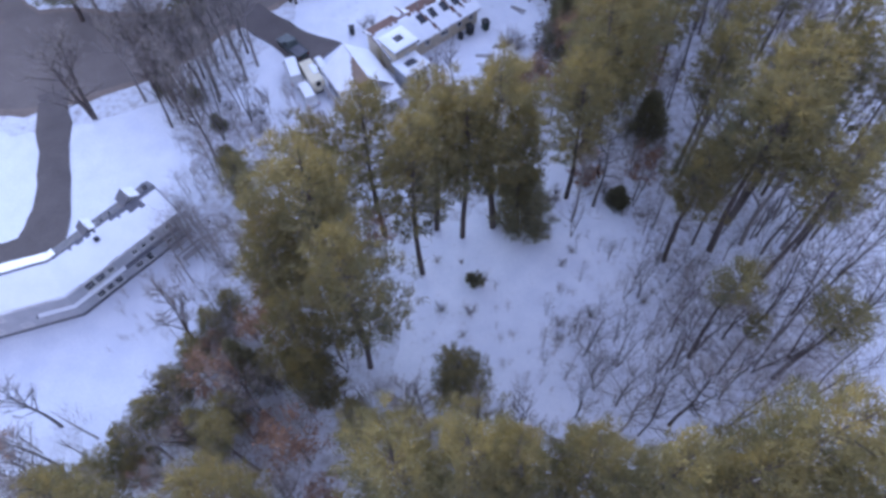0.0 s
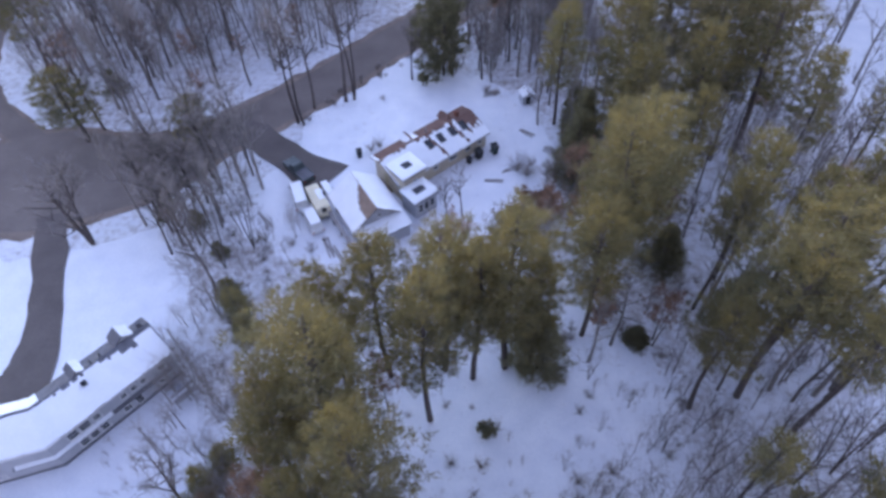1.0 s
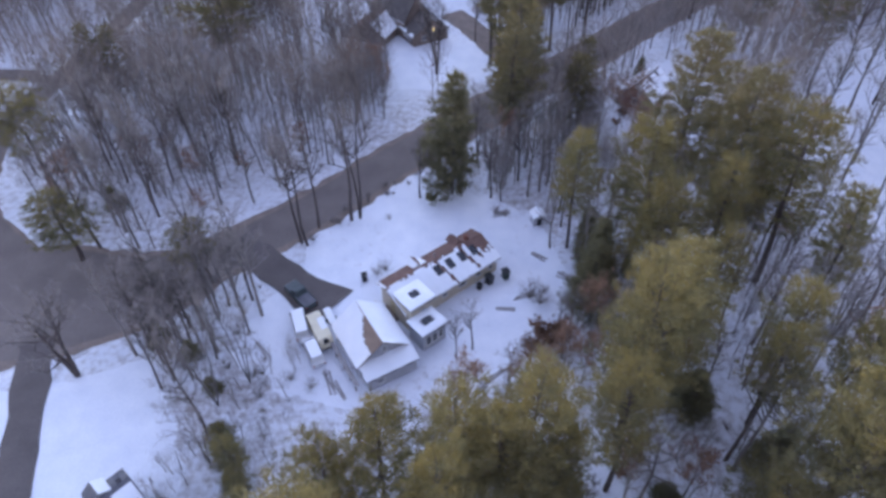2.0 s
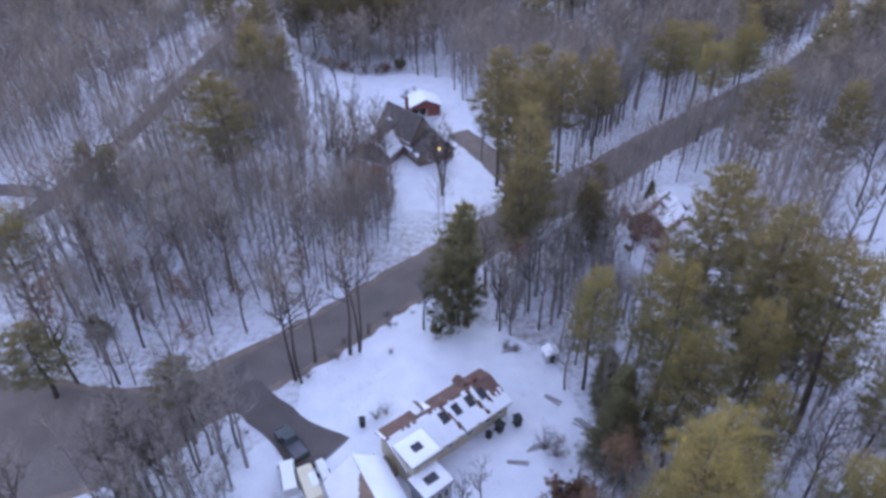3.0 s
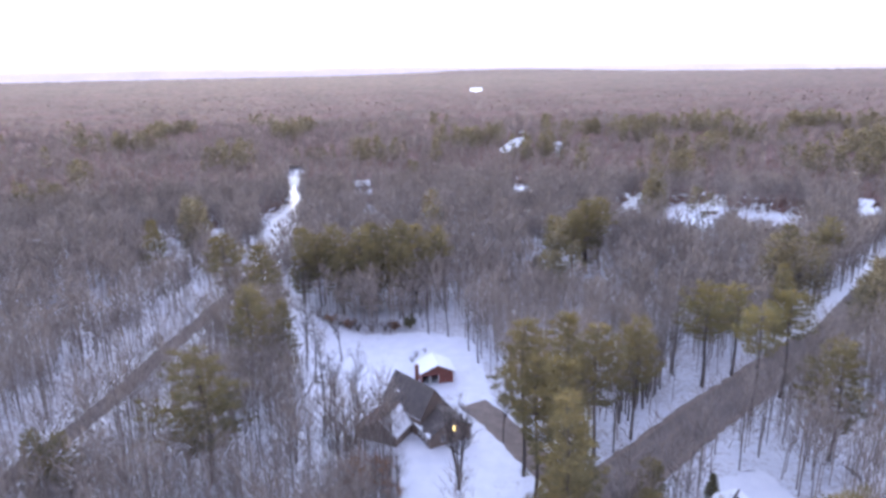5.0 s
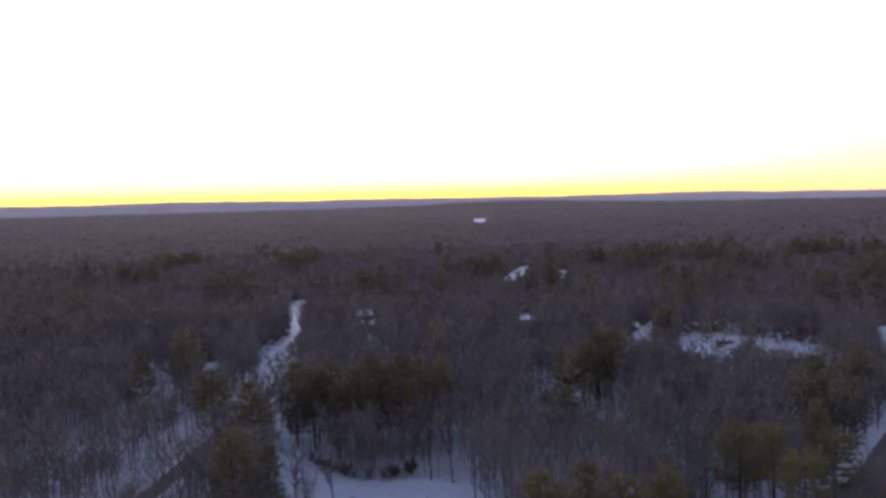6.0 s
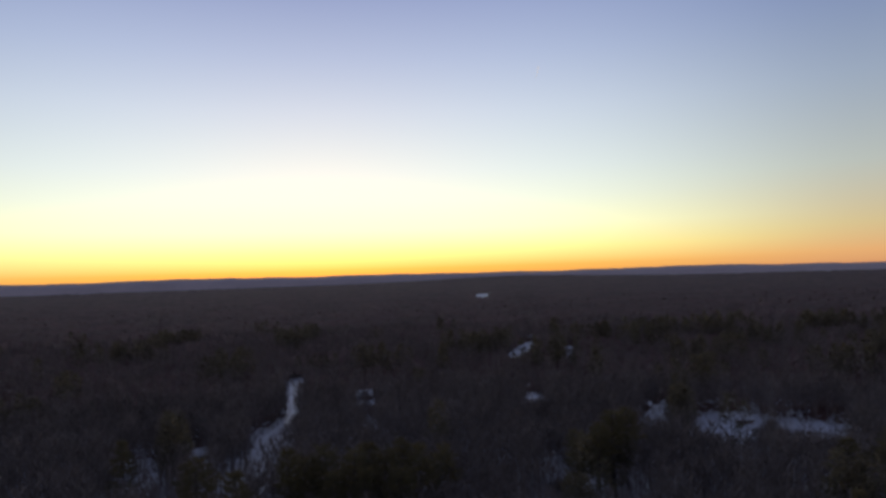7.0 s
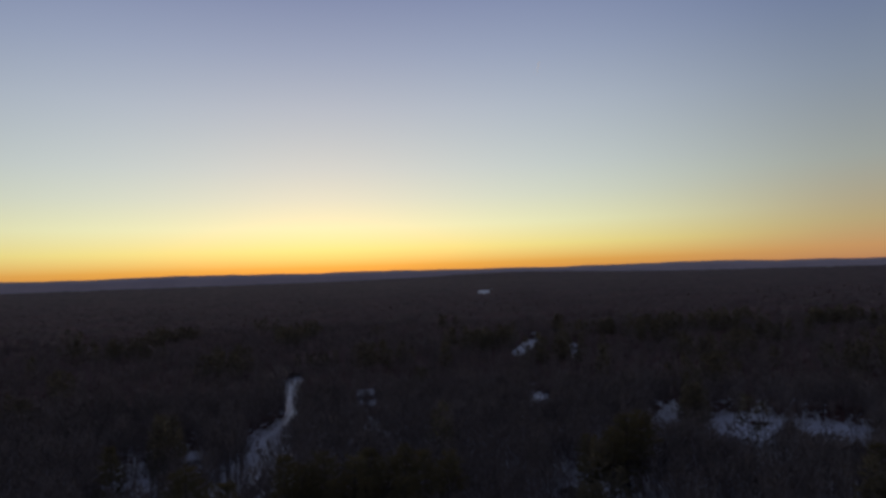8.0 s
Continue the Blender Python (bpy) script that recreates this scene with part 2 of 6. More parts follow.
def prism(bm, pts, axis, a, b):
    """Extrudes a closed outline of 2D points along an axis from a to b; the points are the two other axes in xyz order."""
    def put(p, w):
        c = list(p)
        c.insert("xyz".index(axis), w)
        return bm.verts.new(c)
    lo = [put(p, a) for p in pts]
    hi = [put(p, b) for p in pts]
    bm.faces.new(lo)
    bm.faces.new(hi[::-1])
    n = len(pts)
    for i in range(n):
        bm.faces.new((lo[i], hi[i], hi[(i + 1) % n], lo[(i + 1) % n]))
    bmesh.ops.recalc_face_normals(bm, faces=bm.faces)
    return bm


def prismed(*a):
    return prism(bmesh.new(), *a)


def wheel_bm(r, w):
    bm = bmesh.new()
    bmesh.ops.create_cone(bm, cap_ends=True, segments=18, radius1=r, radius2=r, depth=w)
    bmesh.ops.bevel(bm, geom=[e for e in bm.edges if abs(e.verts[0].co.z - e.verts[1].co.z) < 1e-6], offset=w * 0.18, segments=2, affect="EDGES")
    bmesh.ops.rotate(bm, verts=bm.verts, matrix=Matrix.Rotation(radians(90), 3, "X"))
    return bm


def np_mesh(name, verts, tris, material, index=None, materials=None):
    """A mesh from arrays of places and triangles."""
    me = bpy.data.meshes.new(name)
    verts = np.asarray(verts, np.float32)
    tris = np.asarray(tris, np.int32)
    me.vertices.add(len(verts))
    me.vertices.foreach_set("co", verts.ravel())
    me.loops.add(tris.size)
    me.loops.foreach_set("vertex_index", tris.ravel())
    me.polygons.add(len(tris))
    me.polygons.foreach_set("loop_start", np.arange(0, tris.size, 3, dtype=np.int32))
    for mm in materials or [material]:
        me.materials.append(mm)
    if index is not None:
        me.polygons.foreach_set("material_index", np.asarray(index, np.int32))
    me.update(calc_edges=True)
    me.validate()
    return me


class Sprig:
    """Collects tapered tubes and slim leaf triangles."""

    def __init__(self):
        self.v, self.f = [], []

    def tube(self, a, b, ra, rb, n=3):
        a, b = Vector(a), Vector(b)
        d = (b - a).normalized()
        u = d.orthogonal().normalized()
        w = d.cross(u)
        k = len(self.v)
        for p, r in ((a, ra), (b, rb)):
            for i in range(n):
                t = 2 * math.pi * i / n
                self.v.append(p + u * (r * math.cos(t)) + w * (r * math.sin(t)))
        for i in range(n):
            j = (i + 1) % n
            self.f.append((k + i, k + j, k + n + j))
            self.f.append((k + i, k + n + j, k + n + i))

    def blade(self, a, b, width, rng):
        a, b = Vector(a), Vector(b)
        side = (b - a).cross(Vector((rng.uniform(-1, 1), rng.uniform(-1, 1), rng.uniform(-1, 1)))).normalized() * width
        k = len(self.v)
        self.v += [a - side, a + side, b]
        self.f.append((k, k + 1, k + 2))

    def leaf(self, p, size, rng):
        k = len(self.v)
        for _ in range(3):
            self.v.append(p + Vector((rng.gauss(0, 1), rng.gauss(0, 1), rng.gauss(0, 1))) * size)
        self.f.append((k, k + 1, k + 2))

    def mesh(self, name, material):
        return np_mesh(name, [tuple(p) for p in self.v], self.f, material)


BOUNDS = {}


def inside(x, y, poly):
    key = id(poly)
    if key not in BOUNDS:
        BOUNDS[key] = (min(p[0] for p in poly), max(p[0] for p in poly), min(p[1] for p in poly), max(p[1] for p in poly))
    xa, xb, ya, yb = BOUNDS[key]
    if x < xa or x > xb or y < ya or y > yb:
        return False
    hit = False
    for (xa, ya), (xb, yb) in zip(poly, poly[1:] + poly[:1]):
        if (ya > y) != (yb > y) and x < (xb - xa) * (y - ya) / (yb - ya) + xa:
            hit = not hit
    return hit


def line_gap(x, y, line):
    """Distance from a place to a polyline."""
    best = 1e9
    for (xa, ya), (xb, yb) in zip(line, line[1:]):
        dx, dy = xb - xa, yb - ya
        t = max(0, min(1, ((x - xa) * dx + (y - ya) * dy) / (dx * dx + dy * dy)))
        best = min(best, math.hypot(x - xa - t * dx, y - ya - t * dy))
    return best


# ---- plan: roads, clearings ----
MAIN_ROAD = [(-150, 62), (-90, 73), (-60, 76), (-44, 78), (-33, 85), (-22, 94), (-8, 108), (10, 125), (28, 141), (50, 161.5), (73, 181.5), (95, 201), (122, 229), (148, 257), (190, 300)]
SIDE_ROAD = [(-52, 78), (-62, 84), (-76, 98), (-82, 121), (-79, 139), (-75.5, 160), (-73.5, 190), (-71, 225), (-69, 250), (-67, 290), (-77, 317), (-83, 334)]
FAR_TRACK = [(-83, 334), (-82, 353), (-82, 375), (-87, 402), (-97, 433), (-104, 467), (-106, 489)]
BRANCH_ROAD = [(-79, 138), (-92, 139.5), (-120, 142), (-170, 150)]
DRIVE_NEAR = [(-33, 87), (-27, 82.5), (-21, 77.5), (-16.5, 73.8)]
DRIVE_LEFT = [(-54, 69), (-51.5, 60.5), (-49.2, 53), (-48, 46), (-49, 42.5), (-56, 41), (-66, 41)]
DRIVE_BROWN = [(17, 133), (12, 142), (8.5, 150), (4.5, 158), (1, 164)]

YARD_NEAR = [(-29, 66), (-26, 75), (-22, 80), (-21, 90), (-13, 100), (-6, 104), (6, 96), (12, 92), (15, 82), (17, 72), (12, 64), (4, 60), (-8, 57), (-20, 60)]
YARD_LEFT = [(-52, 62), (-38, 66), (-32, 56), (-30, 47), (-28, 41), (-25.5, 33), (-27, 27), (-30, 19.5), (-33, 14.5), (-42, 13), (-60, 16), (-75, 34), (-75, 60)]
FRONT_FIELD = [(-7, 42), (4, 47), (11, 55), (15, 55), (20, 47), (25, 43), (23, 32), (22, 24), (12, 18), (0, 20), (-6, 24), (-5, 30)]
YARD_BROWN = [(-52, 221), (-45, 220), (-35, 208), (-26, 201), (-10, 202), (2, 197), (5, 170), (13, 140), (4, 128), (-10, 131), (-13, 146), (-23, 149), (-36, 164), (-42, 190)]
YARD_RIGHT = [(26, 116), (32, 108), (44, 112), (52, 128), (48, 140), (38, 137)]
FIELD_RIGHT = [(60, 158), (66, 124), (58, 104), (52, 92), (58, 84), (70, 90), (90, 128), (92, 142), (72, 152)]
GAP_RIGHT = [(34, 106), (40, 101), (48, 86), (44, 74), (48, 70), (53, 80), (48, 100), (40, 110)]
FIELD_FAR = [(90, 325), (93, 304), (101, 303), (118, 324), (130, 344), (126, 356), (112, 358), (101, 350)]
FIELD_EAST = [(122, 326), (125, 313), (140, 305), (152, 323), (140, 340), (132, 344)]
FIELD_WEST = [(71, 336), (84, 334), (96, 365), (98, 387), (81, 359)]
FIELD_END = [(171, 319), (178, 322), (181, 316), (196, 338), (193, 346), (206, 362), (200, 366), (184, 340)]
GLADE_A = [(20, 262), (28, 250), (44, 238), (50, 244), (36, 256), (26, 268)]
GLADE_B = [(-110, 222), (-104, 218), (-98, 217), (-98, 224), (-106, 229)]
GLADE_C = [(-112, 269), (-99, 271), (-104, 287), (-112, 288), (-116, 281)]
GLADE_D = [(-56, 396), (-50, 399), (-46, 394), (-45, 404), (-50, 406), (-55, 410)]
GLADE_I = [(-45, 353), (-41, 355), (-37, 351), (-37, 359), (-42, 361)]
GLADE_J = [(23, 256), (36, 255), (40, 266), (33, 267), (24, 267)]
GLADE_K = [(-97, 288), (-91, 290), (-98, 309), (-103, 305)]
GLADE_E = [(31, 393), (40, 394), (41, 416), (34, 414)]
GLADE_F = [(36, 570), (44, 572), (70, 652), (74, 690), (60, 676), (42, 604)]
GLADE_G = [(78, 553), (84, 552), (95, 618), (89, 612)]
GLADE_H = [(56, 1700), (78, 1690), (108, 2160), (88, 2180), (62, 2120)]
CLEARINGS = [YARD_NEAR, YARD_LEFT, FRONT_FIELD, YARD_BROWN, YARD_RIGHT, FIELD_RIGHT, GAP_RIGHT, FIELD_FAR, FIELD_EAST, FIELD_WEST, FIELD_END, GLADE_A, GLADE_B, GLADE_C, GLADE_D, GLADE_E, GLADE_F, GLADE_G, GLADE_H, GLADE_I, GLADE_J, GLADE_K]
ROADS = [(MAIN_ROAD, 6.0), (SIDE_ROAD, 6.4), (FAR_TRACK, 2.6), (BRANCH_ROAD, 3.2), (DRIVE_NEAR, 2.8), (DRIVE_LEFT, 3.0), (DRIVE_BROWN, 2.5)]

ROADS = [(line, half, min(p[0] for p in line) - 12, max(p[0] for p in line) + 12, min(p[1] for p in line) - 12, max(p[1] for p in line) + 12) for line, half in ROADS]


def is_open(x, y, margin=0.0):
    for poly in CLEARINGS:
        if inside(x, y, poly):
            return True
    return any(x0 < x < x1 and y0 < y < y1 and line_gap(x, y, line) < half + margin for line, half, x0, x1, y0, y1 in ROADS)


def rise(x, y):
    """The land lifts slowly towards the skyline."""
    d = math.hypot(x, y - 100)
    swell = math.exp(-((math.degrees(math.atan2(x, y - 60)) - 5) / 9) ** 2)
    return 14 * max(0.0, min(1.0, (d - 1500) / 3000)) + 26 * swell * max(0.0, min(1.0, (d - 2700) / 1600)) ** 2


FAR_OPENINGS = [FIELD_FAR, FIELD_EAST, FIELD_WEST, FIELD_END, GLADE_A, GLADE_B, GLADE_C, GLADE_D, GLADE_E, GLADE_F, GLADE_G, GLADE_I, GLADE_J, GLADE_K]


def growth_limit(x, y):
    """Young, low growth stands on the near side of the far openings: the most height there, or None."""
    if y < 190 or y > 760:
        return None
    d = math.hypot(x, y - 60)
    ux, uy = x / d, (y - 60) / d
    for step in (0, 10, 22, 36, 52, 70, 90):
        px, py = x + ux * step, y + uy * step
        for poly in FAR_OPENINGS:
            if inside(px, py, poly):
                return step * 62 / d
        if -115 < px < -60 and 285 < py < 500 and (line_gap(px, py, FAR_TRACK) < 2.4 or line_gap(px, py, SIDE_ROAD) < 2.4):
            return step * 62 / d
    return None


def climb_behind(x, y):
    """Behind an opening the crowns rise from low edge growth: the most height there, or None."""
    if y < 190 or y > 2500 or 800 < y < 1600:
        return None
    d = math.hypot(x, y - 60)
    ux, uy = x / d, (y - 60) / d
    for step in (0, 6, 12, 20, 30):
        k = step * (1 if y < 800 else 5)
        px, py = x - ux * k, y - uy * k
        for poly in FAR_OPENINGS + [GLADE_H]:
            if inside(px, py, poly):
                return 0.34 * step - 2.2
        if -115 < px < -60 and 285 < py < 500 and line_gap(px, py, FAR_TRACK) < 2.6:
            return 0.34 * step - 2.2
    return None


# ---- ground: one sheet to the horizon ----
def build_ground():
    rings = [0.0] + list(np.geomspace(12, 4950, 60))
    n = 120
    v, f = [], []
    for r in rings:
        for i in range(n):
            a = 2 * math.pi * i / n
            x, y = r * math.sin(a), 100 + r * math.cos(a)
            v.append((x, y, rise(x, y)))
    for k in range(len(rings) - 1):
        for i in range(n):
            j = (i + 1) % n
            a, b, c, d = k * n + i, k * n + j, (k + 1) * n + j, (k + 1) * n + i
            if k:
                f.append((a, b, c))
            f.append((a, c, d))
    ob = new("ground", np_mesh("ground", v, f, M_WOODFLOOR))
    return tagged(ob, "snowy woodland ground with brown leaf litter showing through", "ground", kind="structure")


def smooth_line(line, step):
    """A polyline resampled on a soft curve."""
    pts = []
    p = [line[0]] + list(line) + [line[-1]]
    for a, b, c, d in zip(p, p[1:], p[2:], p[3:]):
        n = max(1, int(math.hypot(c[0] - b[0], c[1] - b[1]) / step))
        for i in range(n):
            t = i / n
            pts.append(tuple(0.5 * (2 * b[k] + (c[k] - a[k]) * t + (2 * a[k] - 5 * b[k] + 4 * c[k] - d[k]) * t * t + (3 * b[k] - a[k] - 3 * c[k] + d[k]) * t ** 3) for k in (0, 1)))
    pts.append(tuple(line[-1]))
    return pts


def ribbon(name, line, half, z, material, label, category, ragged=0.35, seed=1.0, flare=()):
    """A strip along a line with a slight crown and ragged edges."""
    pts = smooth_line(line, 1.6)
    bm = bmesh.new()
    rows = []
    for i, (x, y) in enumerate(pts):
        xa, ya = pts[max(0, i - 1)]
        xb, yb = pts[min(len(pts) - 1, i + 1)]
        d = Vector((xb - xa, yb - ya)).normalized()
        nx, ny = -d.y, d.x
        h = half
        for fx, fy, reach, extra in flare:
            h += extra * max(0.0, 1 - math.hypot(x - fx, y - fy) / reach)
        row = []
        for k in (-1, -0.5, 0, 0.5, 1):
            off = k * h
            if abs(k) == 1:
                off += ragged * noise.noise((x * 0.45, y * 0.45, seed + k)) + 0.5 * ragged * noise.noise((x * 1.7, y * 1.7, seed - k))
            row.append(bm.verts.new((x + nx * off, y + ny * off, z + 0.05 * (1 - k * k))))
        rows.append(row)
    for a, b in zip(rows, rows[1:]):
        for i in range(4):
            bm.faces.new((a[i], a[i + 1], b[i + 1], b[i]))
    bmesh.ops.recalc_face_normals(bm, faces=bm.faces)
    for fc in bm.faces:
        if fc.normal.z < 0:
            fc.normal_flip()
    ob = part(name, bm, material)
    return tagged(ob, label, category, kind="structure")


def snow_sheet(name, poly, z, label, material=None):
    """Clean open snow with a wandering edge."""
    pts = []
    for (xa, ya), (xb, yb) in zip(poly, poly[1:] + poly[:1]):
        n = max(2, int(math.hypot(xb - xa, yb - ya) / 1.2))
        for i in range(n):
            x, y = xa + (xb - xa) * i / n, ya + (yb - ya) * i / n
            w = 1.6
            pts.append((x + w * noise.noise((x * 0.4, y * 0.4, 1)), y + w * noise.noise((x * 0.4, y * 0.4, 9)), z))
    bm = bmesh.new()
    face = bm.faces.new([bm.verts.new(p) for p in pts])
    if face.normal.z < 0:
        face.normal_flip()
    bmesh.ops.triangulate(bm, faces=bm.faces[:])
    bm.normal_update()
    for fc in bm.faces:
        if fc.normal.z < 0:
            fc.normal_flip()
    return tagged(part(name, bm, material or M_YARD), label, "snow", kind="structure")


build_ground()
for poly, label in ((YARD_NEAR, "trodden snow lawn round the cream house"), (YARD_LEFT, "smooth snow lawn round the long pale house"),
                    (FRONT_FIELD, "open snowy glade among the pines"), (YARD_BROWN, "snowy yard of the brown house"),
                    (YARD_RIGHT, "snow round the small red-brown house"), (FIELD_RIGHT, "open snow between the roadside trees"),
                    (FIELD_FAR, "distant snowy field in the woods"), (FIELD_EAST, "narrow distant snowy field in the woods"), (FIELD_WEST, "thinly wooded distant snow patch"), (FIELD_END, "thinly wooded distant snow patch")):
    snow_sheet("snow_ground", poly, 0.012, label, M_LAWN if poly is YARD_LEFT else None)
for poly in (GLADE_A, GLADE_B, GLADE_C, GLADE_D, GLADE_E, GLADE_F, GLADE_G, GLADE_I, GLADE_J, GLADE_K):
    snow_sheet("snow_ground", poly, 0.012, "small distant snow patch in the woods")
snow_sheet("snow_ground", GLADE_H, 4.2, "far snowy opening in the forest")

SPREAD = ((-58, 74, 26, 7.0),)
ribbon("verge", MAIN_ROAD, 5.0, 0.03, M_VERGE, "sandy brown road verge with old grass", "verge", 0.8, 4.0, SPREAD)
ribbon("road", MAIN_ROAD, 3.8, 0.07, M_ASPHALT, "worn grey-brown asphalt country road", "road", 0.22, 2.0, SPREAD)
ribbon("verge", SIDE_ROAD, 2.6, 0.02, M_VERGE, "narrow sandy verge of the side road", "verge", 0.6, 7.0)
ribbon("road", SIDE_ROAD, 2.1, 0.055, M_ASPHALT, "narrow asphalt side road through the woods", "road", 0.2, 3.0)
ribbon("road", BRANCH_ROAD, 2.3, 0.05, M_ASPHALT, "narrow branch road leading into the woods", "road", 0.25, 8.0)
ribbon("driveway", DRIVE_NEAR, 2.6, 0.10, M_DRIVE, "dark asphalt driveway cleared of snow", "driveway", 0.6, 5.0, ((-33, 87, 6, 1.5), (-17, 74, 6, 1.2)))
ribbon("driveway", DRIVE_LEFT, 2.1, 0.10, M_DRIVE, "curved dark asphalt driveway cleared of snow", "driveway", 0.5, 6.0, ((-48, 44, 6, 1.2),))
ribbon("driveway", DRIVE_BROWN, 3.0, 0.04, M_VERGE, "brown gravel driveway of the brown house", "driveway", 0.5, 9.0)
for line, half in (([(-66, 277), (-67, 292), (-77, 317), (-83, 334), (-82, 353), (-82, 375), (-87, 402), (-97, 433), (-104, 467), (-106, 489)], 1.5),
                   ([(-68, 295), (-70, 316), (-71, 329), (-75, 345)], 1.3), ([(-104, 487), (-98, 474), (-97, 452)], 1.3), ([(-79, 326), (-83, 318), (-82, 308)], 1.0)):
    ribbon("snow_bank", line, half, 0.12, M_SNOW, "bright snow bank beside the distant road", "snow bank", 1.2, half)

ribbon("snow_bank", [(82, 196), (90, 204), (100, 215), (112, 228), (127, 243), (140, 257)], 2.0, 0.10, M_SNOW, "bright snow bank along the main road", "snow bank", 0.9, 12.0)
for side in (-1, 1):
    line = [(x + side * 3.6, y) for x, y in SIDE_ROAD[4:10]]
    ribbon("snow_bank", line, 1.2, 0.10, M_SNOW, "ploughed snow along the edge of the side road", "snow bank", 0.7, 5.0 + side)


# ---- trees ----
def pine_meshes(seed, h, reach, base=0.42, cone=0.0, needle=None, clumps=1.0, blade=1.0):
    """A trunk, whorls of rising limbs, and flat sprays of needle tufts towards their ends. cone: 0 rounded old pine, 1 pointed spruce."""
    rng = random.Random(seed)
    wood, green = Sprig(), Sprig()
    lean = Vector((rng.uniform(-0.02, 0.02), rng.uniform(-0.02, 0.02), 0))
    axis = lambda z: Vector((lean.x * z + 0.25 * math.sin(z * 0.25 + seed), lean.y * z + 0.25 * math.cos(z * 0.21 + seed) - 0.25 * math.cos(seed), z))
    r0 = 0.0125 * h + 0.03
    cuts = 7
    for i in range(cuts):
        za, zb = h * i / cuts, h * (i + 1) / cuts
        wood.tube(axis(za), axis(zb), r0 * (1 - 0.92 * i / cuts), r0 * (1 - 0.92 * (i + 1) / cuts), 7)
    for _ in range(9):
        z = h * rng.uniform(0.18, base + 0.1)
        a = rng.uniform(0, 6.28)
        wood.tube(axis(z), axis(z) + Vector((math.cos(a), math.sin(a), rng.uniform(-0.2, 0.3))) * rng.uniform(0.8, 2.2), 0.035, 0.01)
    # heavier and lighter sides of the crown
    full_side, thin_side = rng.uniform(0, 6.28), rng.uniform(0, 6.28)
    z = base * h
    turn = 0.0
    while z < h * 0.985:
        u = (z / h - base) / (1 - base)
        round_top = (1 - max(0.0, u - 0.25) ** 1.9 * 1.35) * min(1.0, 0.55 + u * 2.2)
        prof = (1 - cone) * max(0.14, round_top) + cone * (1 - 0.93 * u)
        limbs = rng.choice((4, 5, 5)) if cone < 0.5 else 6
        turn += rng.uniform(0.4, 1.0)
        for k in range(limbs):
            a = turn + 6.28 * (k + rng.uniform(-0.3, 0.3)) / limbs
            side = 1 + 0.22 * math.cos(a - full_side) - 0.16 * math.cos(2 * (a - thin_side))
            L = reach * prof * side * rng.uniform(0.62, 1.12)
            rise = rng.uniform(-0.08, 0.22) + 0.5 * u * (1 - cone) - 0.28 * cone
            d = Vector((math.cos(a), math.sin(a), rise)).normalized()
            across = Vector((-math.sin(a), math.cos(a), 0))
            s = axis(z)
            mid = s + d * (L * 0.55)
            e = s + d * L + Vector((0, 0, 0.10 * L * (1 - cone)))
            wood.tube(s, mid, 0.022 + 0.012 * L, 0.02)
            wood.tube(mid, e, 0.02, 0.01)
            n = max(2, int(L * 2.0 * clumps + 0.5))
            for j in range(n):
                t = 1.0 - 0.72 * (j / n) ** 0.85
                fan = L * (0.10 + 0.34 * (1 - abs(t - 0.62) / 0.62))
                p = s.lerp(mid, t / 0.55) if t < 0.55 else mid.lerp(e, (t - 0.55) / 0.45)
                c = p + across * rng.uniform(-fan, fan) + Vector((0, 0, rng.gauss(0.08, 0.16)))
                grow = (d * 0.5 + across * 0.4 * rng.uniform(-1, 1) + Vector((0, 0, 0.55))).normalized()
                for _ in range(22):
                    o = (grow + Vector((rng.gauss(0, 0.75), rng.gauss(0, 0.75), rng.gauss(0.05, 0.42)))).normalized()
                    g = c + Vector((rng.gauss(0, 0.24), rng.gauss(0, 0.24), rng.gauss(0, 0.10)))
                    green.blade(g, g + o * rng.uniform(0.42, 0.85) * blade, rng.uniform(0.034, 0.058) * blade, rng)
        z += rng.uniform(0.80, 1.25) * (h / 24) ** 0.5 * (1 - 0.35 * cone)
    return wood.mesh("trunk", M_PINEBARK), green.mesh("crown", needle or M_NEEDLE)


